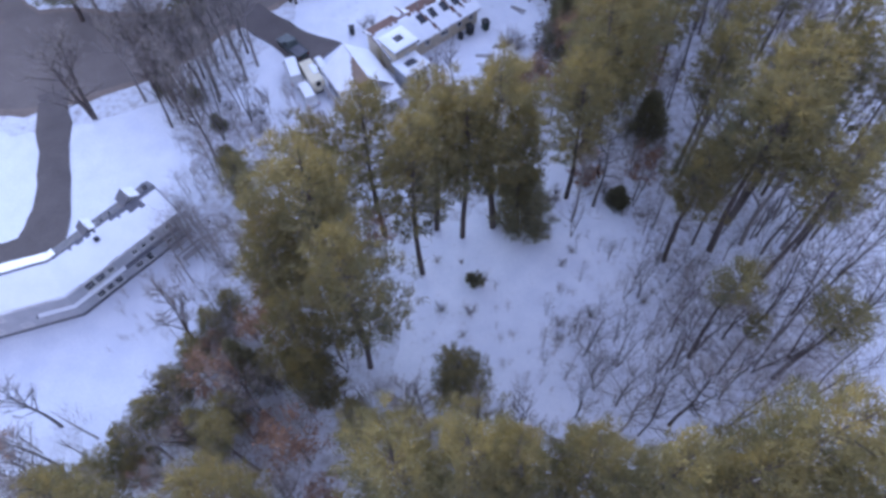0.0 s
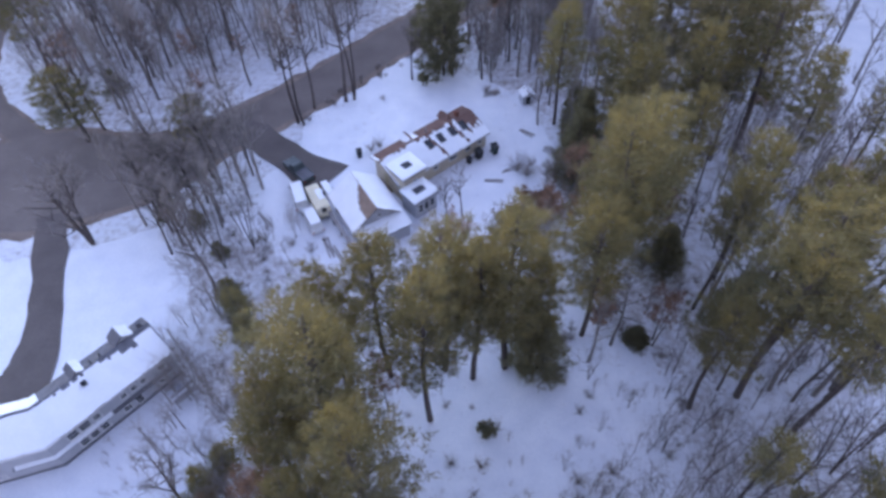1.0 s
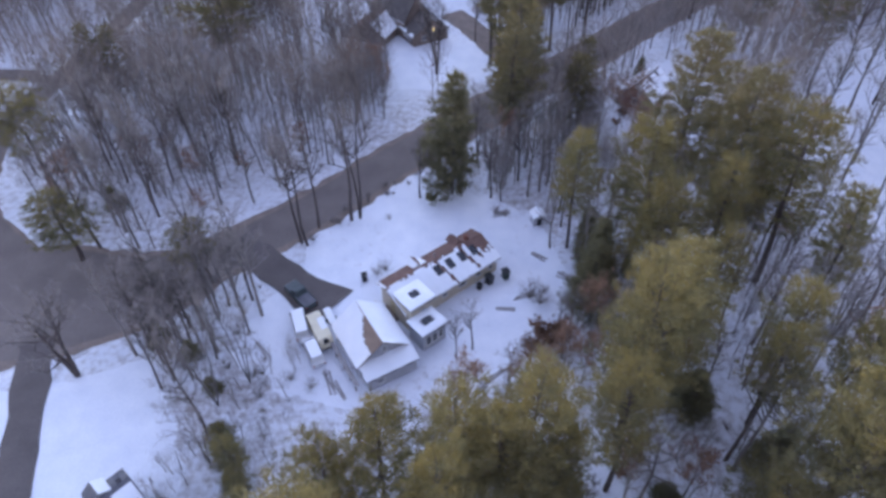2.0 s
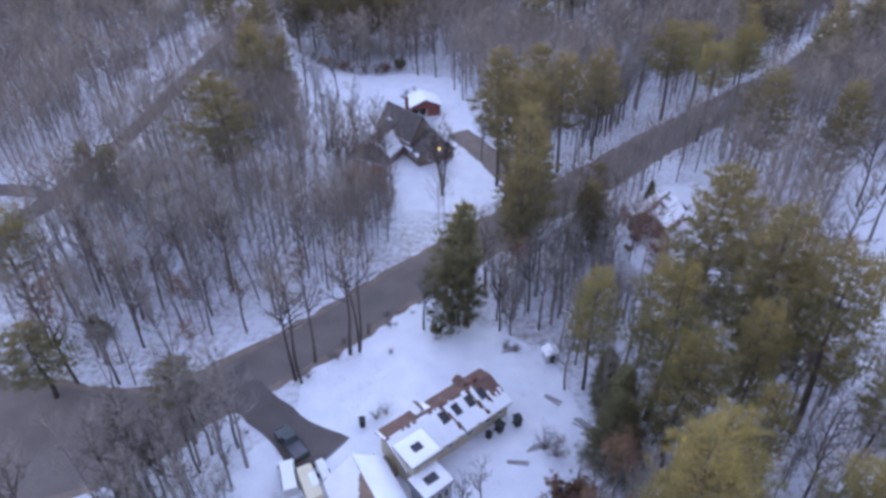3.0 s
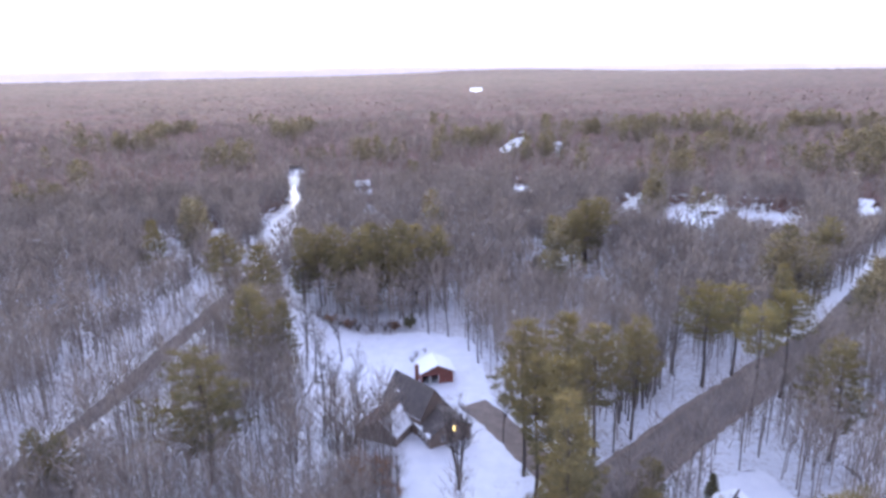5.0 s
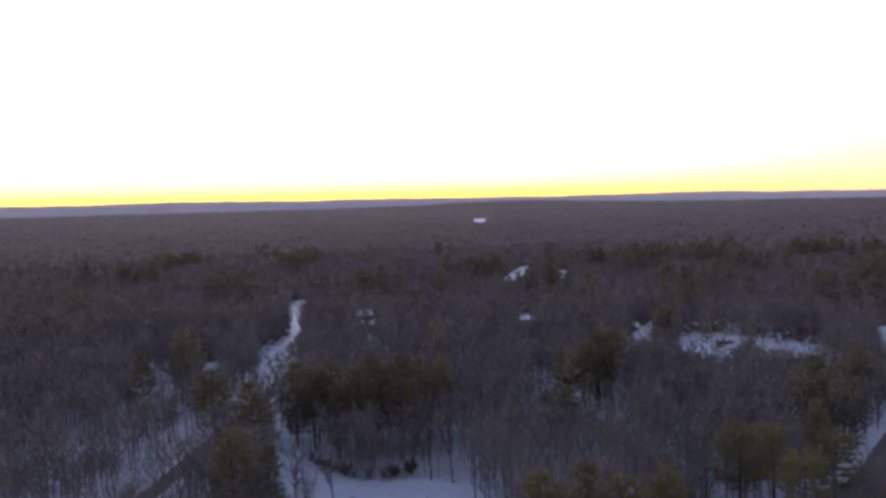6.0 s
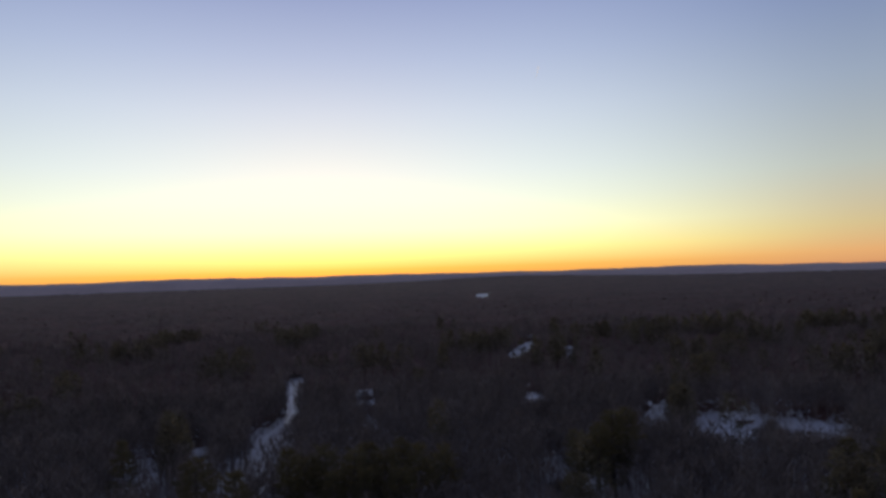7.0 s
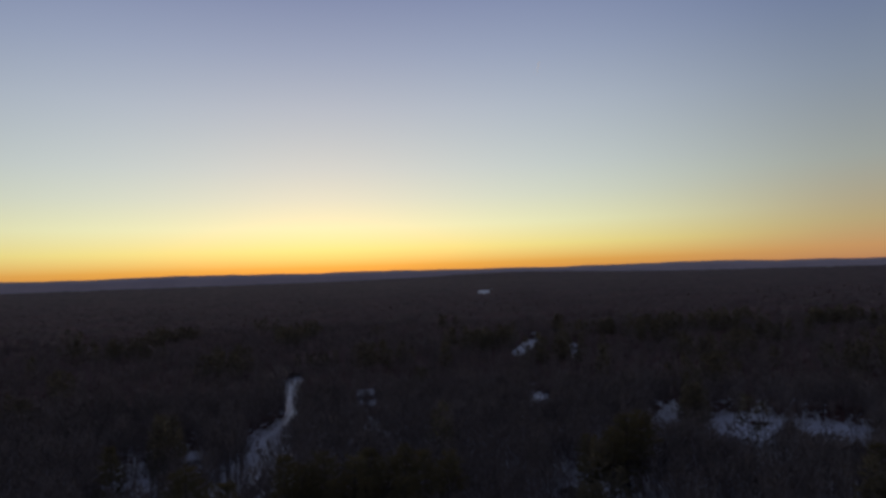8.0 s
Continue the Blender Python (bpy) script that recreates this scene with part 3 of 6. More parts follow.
def bare_meshes(seed, h, spread=0.32, forks=1, twig=1.0, low=0.32, dead=False, stout=1.0):
    """A leafless tree: trunk and limbs, and a haze of fine twigs."""
    rng = random.Random(seed)
    wood, fine = Sprig(), Sprig()

    def limb(p, d, L, r, depth):
        bend = Vector((rng.uniform(-1, 1), rng.uniform(-1, 1), rng.uniform(0, 0.9))) * 0.16
        m = p + d * (L * 0.5) + bend * L * 0.3
        e = p + (d + bend).normalized() * L
        wood.tube(p, m, r, r * 0.72, 4 if r > 0.07 else 3)
        wood.tube(m, e, r * 0.72, r * 0.36, 3)
        if depth == 0:
            for _ in range(int(7 * twig)):
                t = rng.uniform(0.2, 1.0)
                s = p.lerp(e, t)
                o = (d + Vector((rng.gauss(0, 0.6), rng.gauss(0, 0.6), rng.gauss(0.25, 0.4)))).normalized()
                q = s + o * rng.uniform(0.5, 1.3)
                fine.blade(s, q, rng.uniform(0.017, 0.032), rng)
                fine.blade(q.lerp(s, 0.4), q + Vector((rng.gauss(0, 0.3), rng.gauss(0, 0.3), rng.gauss(0.2, 0.3))), 0.019, rng)
            return
        for _ in range(rng.choice((2, 3, 3))):
            t = rng.uniform(0.35, 1.0)
            o = (d * 0.8 + Vector((rng.gauss(0, 0.5), rng.gauss(0, 0.5), rng.gauss(0.35, 0.25)))).normalized()
            limb(p.lerp(e, t), o, L * rng.uniform(0.45, 0.68), r * 0.5, depth - 1)

    for fk in range(forks):
        a = rng.uniform(0, 6.28) + fk * 6.28 / forks
        tilt = 0.0 if forks == 1 else rng.uniform(0.07, 0.15)
        lean = Vector((math.cos(a) * tilt + rng.uniform(-0.03, 0.03), math.sin(a) * tilt + rng.uniform(-0.03, 0.03), 1)).normalized()
        hh = h * rng.uniform(0.85, 1.0)
        r0 = stout * (0.0085 * h + 0.04) / math.sqrt(forks)
        cuts = 6
        at = lambda z: lean * z + Vector((0.22 * math.sin(z * 0.3 + seed + fk), 0.22 * math.sin(z * 0.26 + 2 * seed), 0)) * min(1, z / 4)
        for i in range(cuts):
            wood.tube(at(hh * i / cuts), at(hh * (i + 1) / cuts), r0 * (1 - 0.9 * i / cuts), r0 * (1 - 0.9 * (i + 1) / cuts), 6)
        n = int((15 if forks == 1 else 9) * (1.4 if dead else 1))
        for i in range(n):
            z = hh * (low + (0.97 - low) * (i + rng.random()) / n)
            u = (z / hh - low) / (1 - low)
            b = rng.uniform(0, 6.28)
            steep = rng.uniform(0.5, 1.5)
            d = Vector((math.cos(b), math.sin(b), steep)).normalized()
            limb(at(z), d, h * spread * (1 - 0.62 * u) * rng.uniform(0.6, 1.15), r0 * 0.42 * (1 - 0.6 * u), 1)
    return wood.mesh("trunk", M_PINEBARK if dead else M_BARK), fine.mesh("crown", M_TWIG)


def oak_meshes(seed, h, spread):
    wood, crown = bare_meshes(seed, h, spread, 1, 0.6)
    rng = random.Random(seed + 50)
    leaves = Sprig()
    n = len(crown.vertices)
    for _ in range(1500):
        p = crown.vertices[rng.randrange(n)].co + Vector((rng.gauss(0, 0.3), rng.gauss(0, 0.3), rng.gauss(0, 0.25)))
        leaves.leaf(p, 0.125, rng)
    return wood, leaves.mesh("crown", M_DEADLEAF)


def shrub_mesh(seed, h, r, material, leafy):
    rng = random.Random(seed)
    s = Sprig()
    for _ in range(28):
        a = rng.uniform(0, 6.28)
        q = Vector((math.cos(a) * r * rng.uniform(0.2, 1), math.sin(a) * r * rng.uniform(0.2, 1), h * rng.uniform(0.5, 1.0)))
        m = q * 0.5 + Vector((0, 0, 0.12 * h))
        s.tube((rng.uniform(-0.1, 0.1), rng.uniform(-0.1, 0.1), 0), m, 0.03, 0.02)
        s.tube(m, q, 0.02, 0.006)
        for _ in range(5 if not leafy else 16):
            c = m.lerp(q, rng.random()) + Vector((rng.gauss(0, 0.1), rng.gauss(0, 0.1), rng.gauss(0, 0.1)))
            if leafy:
                s.leaf(c, 0.13, rng)
            else:
                s.blade(c, c + Vector((rng.gauss(0, 0.4), rng.gauss(0, 0.4), rng.gauss(0.3, 0.25))), 0.014, rng)
    return s.mesh("shrub", material)


def tree(name, meshes, x, y, size, turn, label, category, group, wide=1.0):
    """A tree thing of a trunk and a crown; alike trees share their meshes."""
    ob = thing(name, pose(x, y, 0, 0, 0, turn), label, category, group)
    ob.scale = (size * wide, size * wide, size)
    for n, me in zip(("trunk", "crown"), meshes):
        p = new(n, me)
        p.parent = ob
    return ob


PINE_KIT = [pine_meshes(11 + i, 26, 4.6 + 0.35 * (i % 3), 0.30 + 0.08 * (i % 2)) for i in range(6)] + [pine_meshes(21 + i, 26, 4.4, 0.16) for i in range(2)]
HIGH_KIT = [pine_meshes(171 + i, 26, 4.6, 0.50 + 0.05 * i) for i in range(3)]
FAR_PINE_KIT = [pine_meshes(161 + i, 24, 5.0, 0.14 + 0.14 * (i % 3), 0.0, M_OLDNEEDLE, 0.62, 1.35) for i in range(4)]
BIG_KIT = [pine_meshes(26 + i, 28, 6.2, 0.24, 0.0, M_OLDNEEDLE, 1.35) for i in range(2)]
POLE_KIT = [pine_meshes(61, 17, 2.1, 0.74)]
SPRUCE_KIT = [pine_meshes(31 + i, 16, 3.4, 0.06, 0.85, M_DARKNEEDLE, 0.72, 1.0) for i in range(2)]
BUSHY_KIT = [pine_meshes(36 + i, 16, 3.6 + 0.7 * i, 0.05, 0.42, M_DARKNEEDLE, 0.9 + 0.5 * i, 1.0 + 0.1 * i) for i in range(2)]
STOUT_KIT = [bare_meshes(141 + i, 19, 0.17, 1 + i % 2, 1.0, 0.52, True, 1.35) for i in range(3)]
BARE_KIT = [bare_meshes(51 + i, 19, 0.22 + 0.03 * (i % 3), 1, 1.0, 0.32 + 0.05 * (i % 3), i % 3 == 1, 1.3) for i in range(6)]
SAPLING_KIT = [bare_meshes(101 + i, 12, 0.30, 2 + i % 2, 0.25, 0.20, True, 0.75) for i in range(3)]
FORK_KIT = [bare_meshes(71 + i, 19, 0.24, 2 + i, 1.0, 0.35) for i in range(2)]
OAK_KIT = [oak_meshes(81 + i, 12, 0.33) for i in range(2)]
SHRUB_KIT = [shrub_mesh(91 + i, 1.7, 1.4, M_TWIG, False) for i in range(3)]
BROWN_SHRUB = shrub_mesh(98, 1.7, 1.5, M_DEADLEAF, True)
GREEN_SHRUB = shrub_mesh(97, 1.5, 1.0, M_DARKNEEDLE, True)
rng = random.Random(5)
TAKEN = []


def pine(x, y, h=26.0, r=4.6, label="tall white pine with an olive-green crown", full=False, high=False):
    k = rng.randrange(6)
    if y > 105 and not high:
        TAKEN.append((x, y, 2.6))
        return tree("pine_tree", FAR_PINE_KIT[0 if full else k % 4], x, y, h / 24, rng.uniform(0, 360), label, "tree", "white pines", max(0.6, min(1.6, 1.1 * r / 5.0 / (h / 24))))
    if high:
        TAKEN.append((x, y, 2.6))
        return tree("pine_tree", HIGH_KIT[k % 3], x, y, h / 26, rng.uniform(0, 360), label, "tree", "white pines", max(0.6, min(1.6, 1.15 * r / 4.6 / (h / 26))))
    if full:
        k = 6 + k % 2
    wide = r / (4.6 + 0.35 * (k % 3)) / (h / 26)
    TAKEN.append((x, y, 2.6))
    return tree("pine_tree", PINE_KIT[k], x, y, h / 26, rng.uniform(0, 360), label, "tree", "white pines", max(0.6, min(2.2, wide * 1.15)))


def spruce(x, y, h=16.0, r=3.4):
    TAKEN.append((x, y, 2.0))
    return tree("spruce_tree", SPRUCE_KIT[rng.randrange(2)], x, y, h / 16, rng.uniform(0, 360), "dark green spruce branched down to the snow", "tree", "spruces", r / 3.4 / (h / 16))


def bare(x, y, h=19.0, fork=False, label="leafless grey-brown deciduous tree in snow"):
    kit = FORK_KIT if fork else BARE_KIT
    TAKEN.append((x, y, 1.2))
    return tree("bare_tree", kit[rng.randrange(len(kit))], x, y, h / 19, rng.uniform(0, 360), label, "tree", "bare trees", rng.uniform(0.85, 1.15))


def oak(x, y, h=12.0):
    TAKEN.append((x, y, 2.0))
    return tree("oak_tree", OAK_KIT[rng.randrange(2)], x, y, h / 12, rng.uniform(0, 360), "young oak that keeps its red-brown dead leaves", "tree", "oaks")


# pines round the glade
for x, y, h, r in ((-11.2, 33.4, 26, 5.6), (-12.6, 24.4, 20, 3.2), (-8.1, 26.6, 25, 4.2), (-15.4, 31.2, 22, 3.2), (-2.6, 38.0, 25, 3.8), (-7.0, 43.0, 23.5, 4.2), (-0.7, 43.8, 23.5, 4.2),
                   (5.6, 44.0, 24.5, 4.6), (2.4, 42.6, 24, 3.8), (-11.5, 41.0, 22, 3.2), (8.5, 43.0, 20, 3.0)):
    pine(x, y, h, r)
for x, y, h, r in ((17.4, 54, 27, 5.6), (14.8, 47.5, 22, 3.6), (20.5, 58.5, 25, 4.6), (28.6, 50.8, 22, 2.7), (32.0, 55, 23, 2.6), (33.6, 43.5, 26, 5.0), (30.1, 39.6, 25, 4.6), (24.8, 38.5, 18, 3.4),
                   (39.5, 39, 21, 2.2), (41.5, 50, 22, 2.6), (35.0, 35.6, 22, 3.8), (46, 44, 22, 2.6), (36.8, 51.4, 22, 3.2), (43.5, 54.5, 22, 3.0), (47.5, 50, 21, 2.8)):
    pine(x, y, h, r, "tall white pine with a long bare trunk", high=x > 22)
for x, y, h, r in ((-3.4, 11.2, 25, 4.2), (1.6, 11.6, 26, 4.0), (5.2, 11.8, 25, 3.2), (10.0, 12.0, 25, 3.4), (14.9, 10.2, 25, 3.8), (24.8, 11.6, 27, 5.4), (18.8, 9.6, 25, 4.2), (30, 9, 26, 4.6),
                   (-15.0, 9.6, 25, 3.2), (-27.5, 10.4, 21, 3.2), (8, 4, 24, 4), (-8, 5, 24, 4), (22, 3, 25, 4.4)):
    pine(x, y, h, r)
# pines by the cream house and along the road
for x, y, h, r in ((23.5, 79.1, 25, 5.0), (22.6, 71.0, 23, 4.4), (40.5, 77, 27, 5.4), (16.2, 84.5, 20, 3.4), (31, 74, 23, 3.2), (29, 66, 20, 2.4), (44, 70, 22, 3.0)):
    pine(x, y, h, r)
for x, y, h, r in ((11.2, 117, 26, 4.8), (8.6, 139, 27, 5.2), (13.0, 127, 26, 4.6), (9.8, 133, 24, 4.4)):
    pine(x, y, h, r, "tall white pine branched low beside the road", y < 130)
for x, y, h, r in ((-24.6, 50.8, 6.5, 1.9), (-23.4, 47.8, 5.0, 1.7), (-26.2, 53.4, 5.0, 1.6)):
    pine(x, y, h, r, "thin young pine in the brush beside the lawn", True)
pine(1.2, 22.8, 9.0, 3.5, "young bushy pine alone in the glade", True)
for x, y, h, r in ((9.5, 109, 22, 4.4), (21.4, 144.5, 24, 4.6), (29.4, 150, 23, 4.2), (17.3, 150, 24, 4.6), (61, 142, 22, 4.8), (73.4, 139, 21, 4.4),
                   (21, 113, 15, 3.2), (24, 121, 14, 3.0)):
    pine(x, y, h, r)
for x, y, h, r in ((49.5, 170, 23, 5.0), (54.5, 158, 22, 4.6), (63.8, 165, 23, 4.6), (58, 175, 21, 4.2)):
    pine(x, y, h, r, "tall roadside pine with a long bare trunk", high=True)
for x, y, h, r in ((-43, 138, 24, 6.6), (-46, 171, 23, 5.6), (-66, 102, 18, 4.6), (-54.0, 84, 12.5, 4.8), (-35, 79.4, 11, 3.2), (-62.9, 131, 14, 2.8), (-68, 131, 14, 2.8), (-52, 204, 23, 5.4), (-65, 215, 23, 5.6), (-97, 244, 21, 4),
                   (-39.5, 176, 18, 3.6), (42, 252, 24, 6.4), (36, 244, 22, 5), (47, 258, 23, 5.6), (31, 249, 20, 4.6), (98, 234, 19, 4.8), (115, 240, 20, 4.8), (109, 236, 17, 4.2), (83, 212, 18, 4.0), (75, 191, 20, 3.6)):
    pine(x, y, h, r)
for x, y, h, r in ((-46, 226, 22, 5.0), (-40.5, 222, 21, 4.6), (-36, 227, 23, 5.2), (-33, 216, 19, 4.0), (-29, 222, 23, 5.2), (-25, 214, 20, 4.2), (-21, 221, 23, 5.2), (-16.5, 214, 20, 4.4), (-13, 224, 23, 5.2), (-26, 230, 22, 5.0), (-7, 230, 21, 4.6), (-18, 233, 22, 4.8)):
    pine(x, y, h, r, "tall dark pine behind the snowy yard", (x + y) % 3 < 1)
for i, (x, y, h) in enumerate(((32.6, 94, 28), (36.5, 83.5, 28))):
    TAKEN.append((x, y, 4.0))
    tree("pine_tree", BIG_KIT[i], x, y, h / 28, 70 * i, "broad old white pine with a dense rounded crown", "tree", "white pines", 1.12)
for x, y, h, wide in ((25.2, 26.8, 17.5, 1.0), (33.3, 23.8, 16, 1.35), (27.5, 24.8, 13, 0.7), (-18.6, 16.5, 14, 1.0)):
    TAKEN.append((x, y, 1.0))
    tree("pine_tree", POLE_KIT[0], x, y, h / 17, x * 31, "thin pole-like pine with a small tuft of crown", "tree", "white pines", wide)
# spruces
for x, y, h, r in ((16.5, 72.5, 12, 3.6), (19, 75, 13, 3.6), (20.4, 46.5, 3.2, 1.6), 
                   (-19.5, 25.5, 10, 2.2),
                   (-29.2, 61.3, 2.6, 1.3), (-33.5, 66, 3, 1.5), (-37.9, 68.3, 4, 1.8), (26.3, 57, 8, 3.0), (31.4, 49.4, 9, 3.0), (18.8, 82, 9, 3.4), (37.4, 133.2, 4.2, 1.5)):
    spruce(x, y, h, r)
for x, y, h, wide in ((9.2, 43.8, 10.5, 1.75), (0.0, 97.6, 21, 0.82)):
    TAKEN.append((x, y, 3.0))
    tree("spruce_tree", BUSHY_KIT[h > 15], x, y, h / 16, 20 * h, "bushy dark evergreen branched down to the snow", "tree", "spruces", wide)
# lone leafless trees
for x, y, h in ((-39.1, 21.3, 11), (-38.2, 17.4, 12), (-37.3, 14.0, 13), (-34.0, 13.8, 14), (-27.1, 17.7, 11), (-25.9, 21.3, 12), (-23.9, 14.5, 13), (-22.1, 17.5, 14), (-18.9, 21.7, 11), (-18.5, 13.8, 12), (-28.0, 12.7, 13), (-22.3, 12.5, 14)):
    bare(x, y, h, label="leafless tree in the thicket beside the lawn")
for k, (x, y, h) in enumerate(((-22.5, 86.7, 20), (-21.6, 86.2, 22), (-20.4, 90.2, 18), (-15.6, 91.6, 21), (-14.3, 92.0, 22))):
    TAKEN.append((x, y, 1.2))
    tree("bare_tree", STOUT_KIT[k % 3], x, y, h / 19, 67 * k, "dark-barked leafless roadside tree with bare lower trunk", "tree", "bare trees")
for k, (x, y, h) in enumerate(((-24.4, 150.4, 15), (-20.6, 148.6, 16), (-28, 157, 14))):
    TAKEN.append((x, y, 1.2))
    tree("bare_tree", STOUT_KIT[k % 3], x, y, h / 19, 51 * k, "dark leafless tree beside the brown house", "tree", "bare trees")
for x, y, h in ((-25.8, 72.8, 16), (-27.6, 75.6, 17), (-28.3, 73.2, 15), (-40.5, 66.6, 17), (-35.8, 61.5, 13),
                (-34.6, 62.8, 13), (-33.7, 64.2, 14), (-5.2, 96.6, 12), (6.0, 96.2, 13), (11.8, 96.4, 14), (13.8, 84.6, 13), (1.8, 66.4, 9), (-0.3, 65.2, 8)):
    bare(x, y, h, label="leafless roadside tree with thin upright limbs")
for x, y, h in ((12.9, 69.8, 7), (-21.8, 160.1, 15), (6.0, 149.1, 13), (25.5, 126, 15), (36.9, 136.5, 15), (25.1, 145.6, 15), (28.9, 49.6, 20), (33, 43, 20), (34, 40.2, 21), (38.5, 39.4, 20), (40.5, 40, 20), (28.5, 40.4, 14),
                (15.1, 44.2, 13), (18, 46.3, 14)):
    bare(x, y, h, label="slender leafless tree standing in snow")
for x, y, h in ((10, 26, 4), (12, 24.5, 5), (15.5, 29, 5), (17.6, 28.5, 6), (16.5, 31.8, 5), (19.5, 33.6, 6), (21.2, 36, 6), (18.5, 38.5, 4), (22.6, 39.4, 6), (15, 36, 3.5), (24.6, 35.5, 7), (-1.2, 21.6, 6), (7, 22, 5), (4.6, 20.2, 6), (38.5, 27.5, 13), (40.5, 33, 15), (36, 22, 12), (42, 29, 14),
                (14.7, 23.4, 10), (16.7, 21.6, 12), (21.6, 25, 11), (23.1, 25.3, 12), (25.2, 26.8, 12), (31.1, 24.7, 14), (-5.9, 18.9, 10), (-10.4, 26.1, 9), (10.8, 31.9, 4), (14.8, 42, 7), (27, 22, 12), (29, 28.5, 13), (33, 30, 15), (35, 26, 14), (19, 30, 5), (37, 31, 16), (26, 33, 9), (12.5, 20.5, 9), (14.2, 27, 8), (18.4, 18.6, 12), (20.2, 22.2, 10), (17.5, 25.8, 9), (23.8, 29.5, 11), (27.6, 19.4, 13), (21.0, 33.6, 8), (8.6, 17.6, 8), (30.5, 33, 12)):
    TAKEN.append((x, y, 1.5))
    tree("bare_tree", SAPLING_KIT[rng.randrange(3)], x, y, h * 1.15 / 12, rng.uniform(0, 360), "thin leafless sapling in the snowy glade", "tree", "bare trees", 1.15)
for x, y, h in ((-30, 166, 16), (-27, 158, 15), (-33, 174, 16), (-36, 180, 17), (-25, 152, 15), (-38, 190, 16), (-29, 185, 14), (-4, 199, 15), (1, 190, 15), (-20, 148, 14), (-9, 201, 16), (3, 183, 15)):
    bare(x, y, h, label="leafless tree at the edge of the snowy yard")
for x, y, h in ((-30, 76.5, 14), (-31.5, 73, 15), (-33, 70.5, 14), (-35.2, 68.4, 15), (-37.2, 69.6, 14), (-29.3, 79.3, 15), (-32, 66.6, 12), (-30.5, 74.6, 13), (-27, 70, 12), (-38.8, 67.4, 15)):
    bare(x, y, h, label="leafless tree in the clump by the driveway")
CLUMP = [(-43, 76), (-32, 81), (-27, 66), (-36, 63.5), (-42.5, 69.5)]
clump_rng = random.Random(4)
made = 0
while made < 13:
    x, y = clump_rng.uniform(-43, -27), clump_rng.uniform(63.5, 81)
    if inside(x, y, CLUMP) and line_gap(x, y, DRIVE_NEAR) > 3.2 and line_gap(x, y, MAIN_ROAD) > 4.0:
        bare(x, y, clump_rng.uniform(11, 16), label="leafless tree in the clump by the driveway")
        made += 1
for x, y, h in ((62, 98, 18), (66, 103, 19), (70, 109, 18), (59, 106, 18), (64, 112, 19), (72, 118, 18), (78, 121, 19), (68, 126, 18), (76, 130, 19), (83, 134, 18), (71, 138, 17), (64, 92, 17), (80, 112, 19), (57, 94, 17)):
    bare(x, y, h, label="tall slender leafless tree standing in open snow")
verge_rng = random.Random(31)
made = 0
while made < 34:
    x, y = verge_rng.uniform(28, 84), verge_rng.uniform(148, 215)
    gap = line_gap(x, y, MAIN_ROAD)
    if 6.2 < gap < 15 and x < 34 + 0.75 * (y - 160):
        bare(x, y, verge_rng.uniform(12, 17), label="slender leafless tree between the roadside pines")
        made += 1
tree("bare_tree", bare_meshes(43, 16, 0.24, 5, 1.0, 0.42, True, 2.9), -2.4, 135.4, 1.0, 40, "big forked dark leafless yard tree", "tree", "bare trees")
TAKEN.append((-2.4, 135.4, 4.0))
dead_tree = tree("dead_tree", bare_meshes(44, 13, 0.42, 2, 1.4, 0.2, True, 2.3), -46.8, 63.7, 1.15, 120, "gnarled dark leafless tree at the road edge", "tree", "bare trees", 1.25)
TAKEN.append((-46.8, 63.7, 9.0))
for x, y, h in ((-13.5, 17.0, 12), (22.8, 46.8, 9), (12.4, 62.6, 8), (14.5, 61, 9), (9.5, 60.5, 7), (29, 113, 10), (27, 117, 9), (30, 104, 11), (17, 49.8, 7), (25.5, 62, 10), (-17.5, 28, 10), (-22, 23, 10), (34, 120, 8), (6.5, 157, 5), (30, 120.5, 5), (33.5, 116.5, 6), (30.5, 115, 5), (72.6, 147, 8), (76.4, 146, 9), (80.8, 146, 8), (84, 148, 8), (-14, 130, 9), (-17, 127, 10), (-12, 126, 8), (-16, 132, 8), (-19, 130, 10)):
    oak(x, y, h)
# mixed thicket against the glade pines: a red-leaved oak, brown oaks, and young conifers along its outer edge
for x, y, h in ((-16.9, 19.1, 7), (-19.9, 29.5, 7), (-18.2, 33.1, 8), (-20.6, 24.4, 7), (-23.2, 27.5, 6), (-25.2, 19.0, 6), (-41.0, 17.5, 8), (-27.4, 15.2, 6)):
    oak(x, y, h)
for x, y, h, r in ((-24.0, 30.0, 7, 1.7), (-24.8, 26.9, 8, 2.0), (-26.4, 23.6, 8, 2.0), (-27.6, 20.6, 8.5, 2.2), (-29.4, 17.6, 8, 2.2), (-31.2, 15.2, 8.5, 2.4), (-34.6, 14.2, 8, 2.2), (-22.6, 32.6, 6, 1.6), (-28.2, 16.4, 7, 1.8)):
    pine(x, y, h, r, "young bushy pine at the edge of the lawn", True)
for x, y, h, r in ((-21.9, 18.3, 11, 1.9), (-19.9, 20.2, 10.5, 1.7), (-12.1, 22.4, 14, 2.4), (-8.2, 19.0, 10.5, 2.2)):
    pine(x, y, h, r, "slim young pine in the thicket", True)


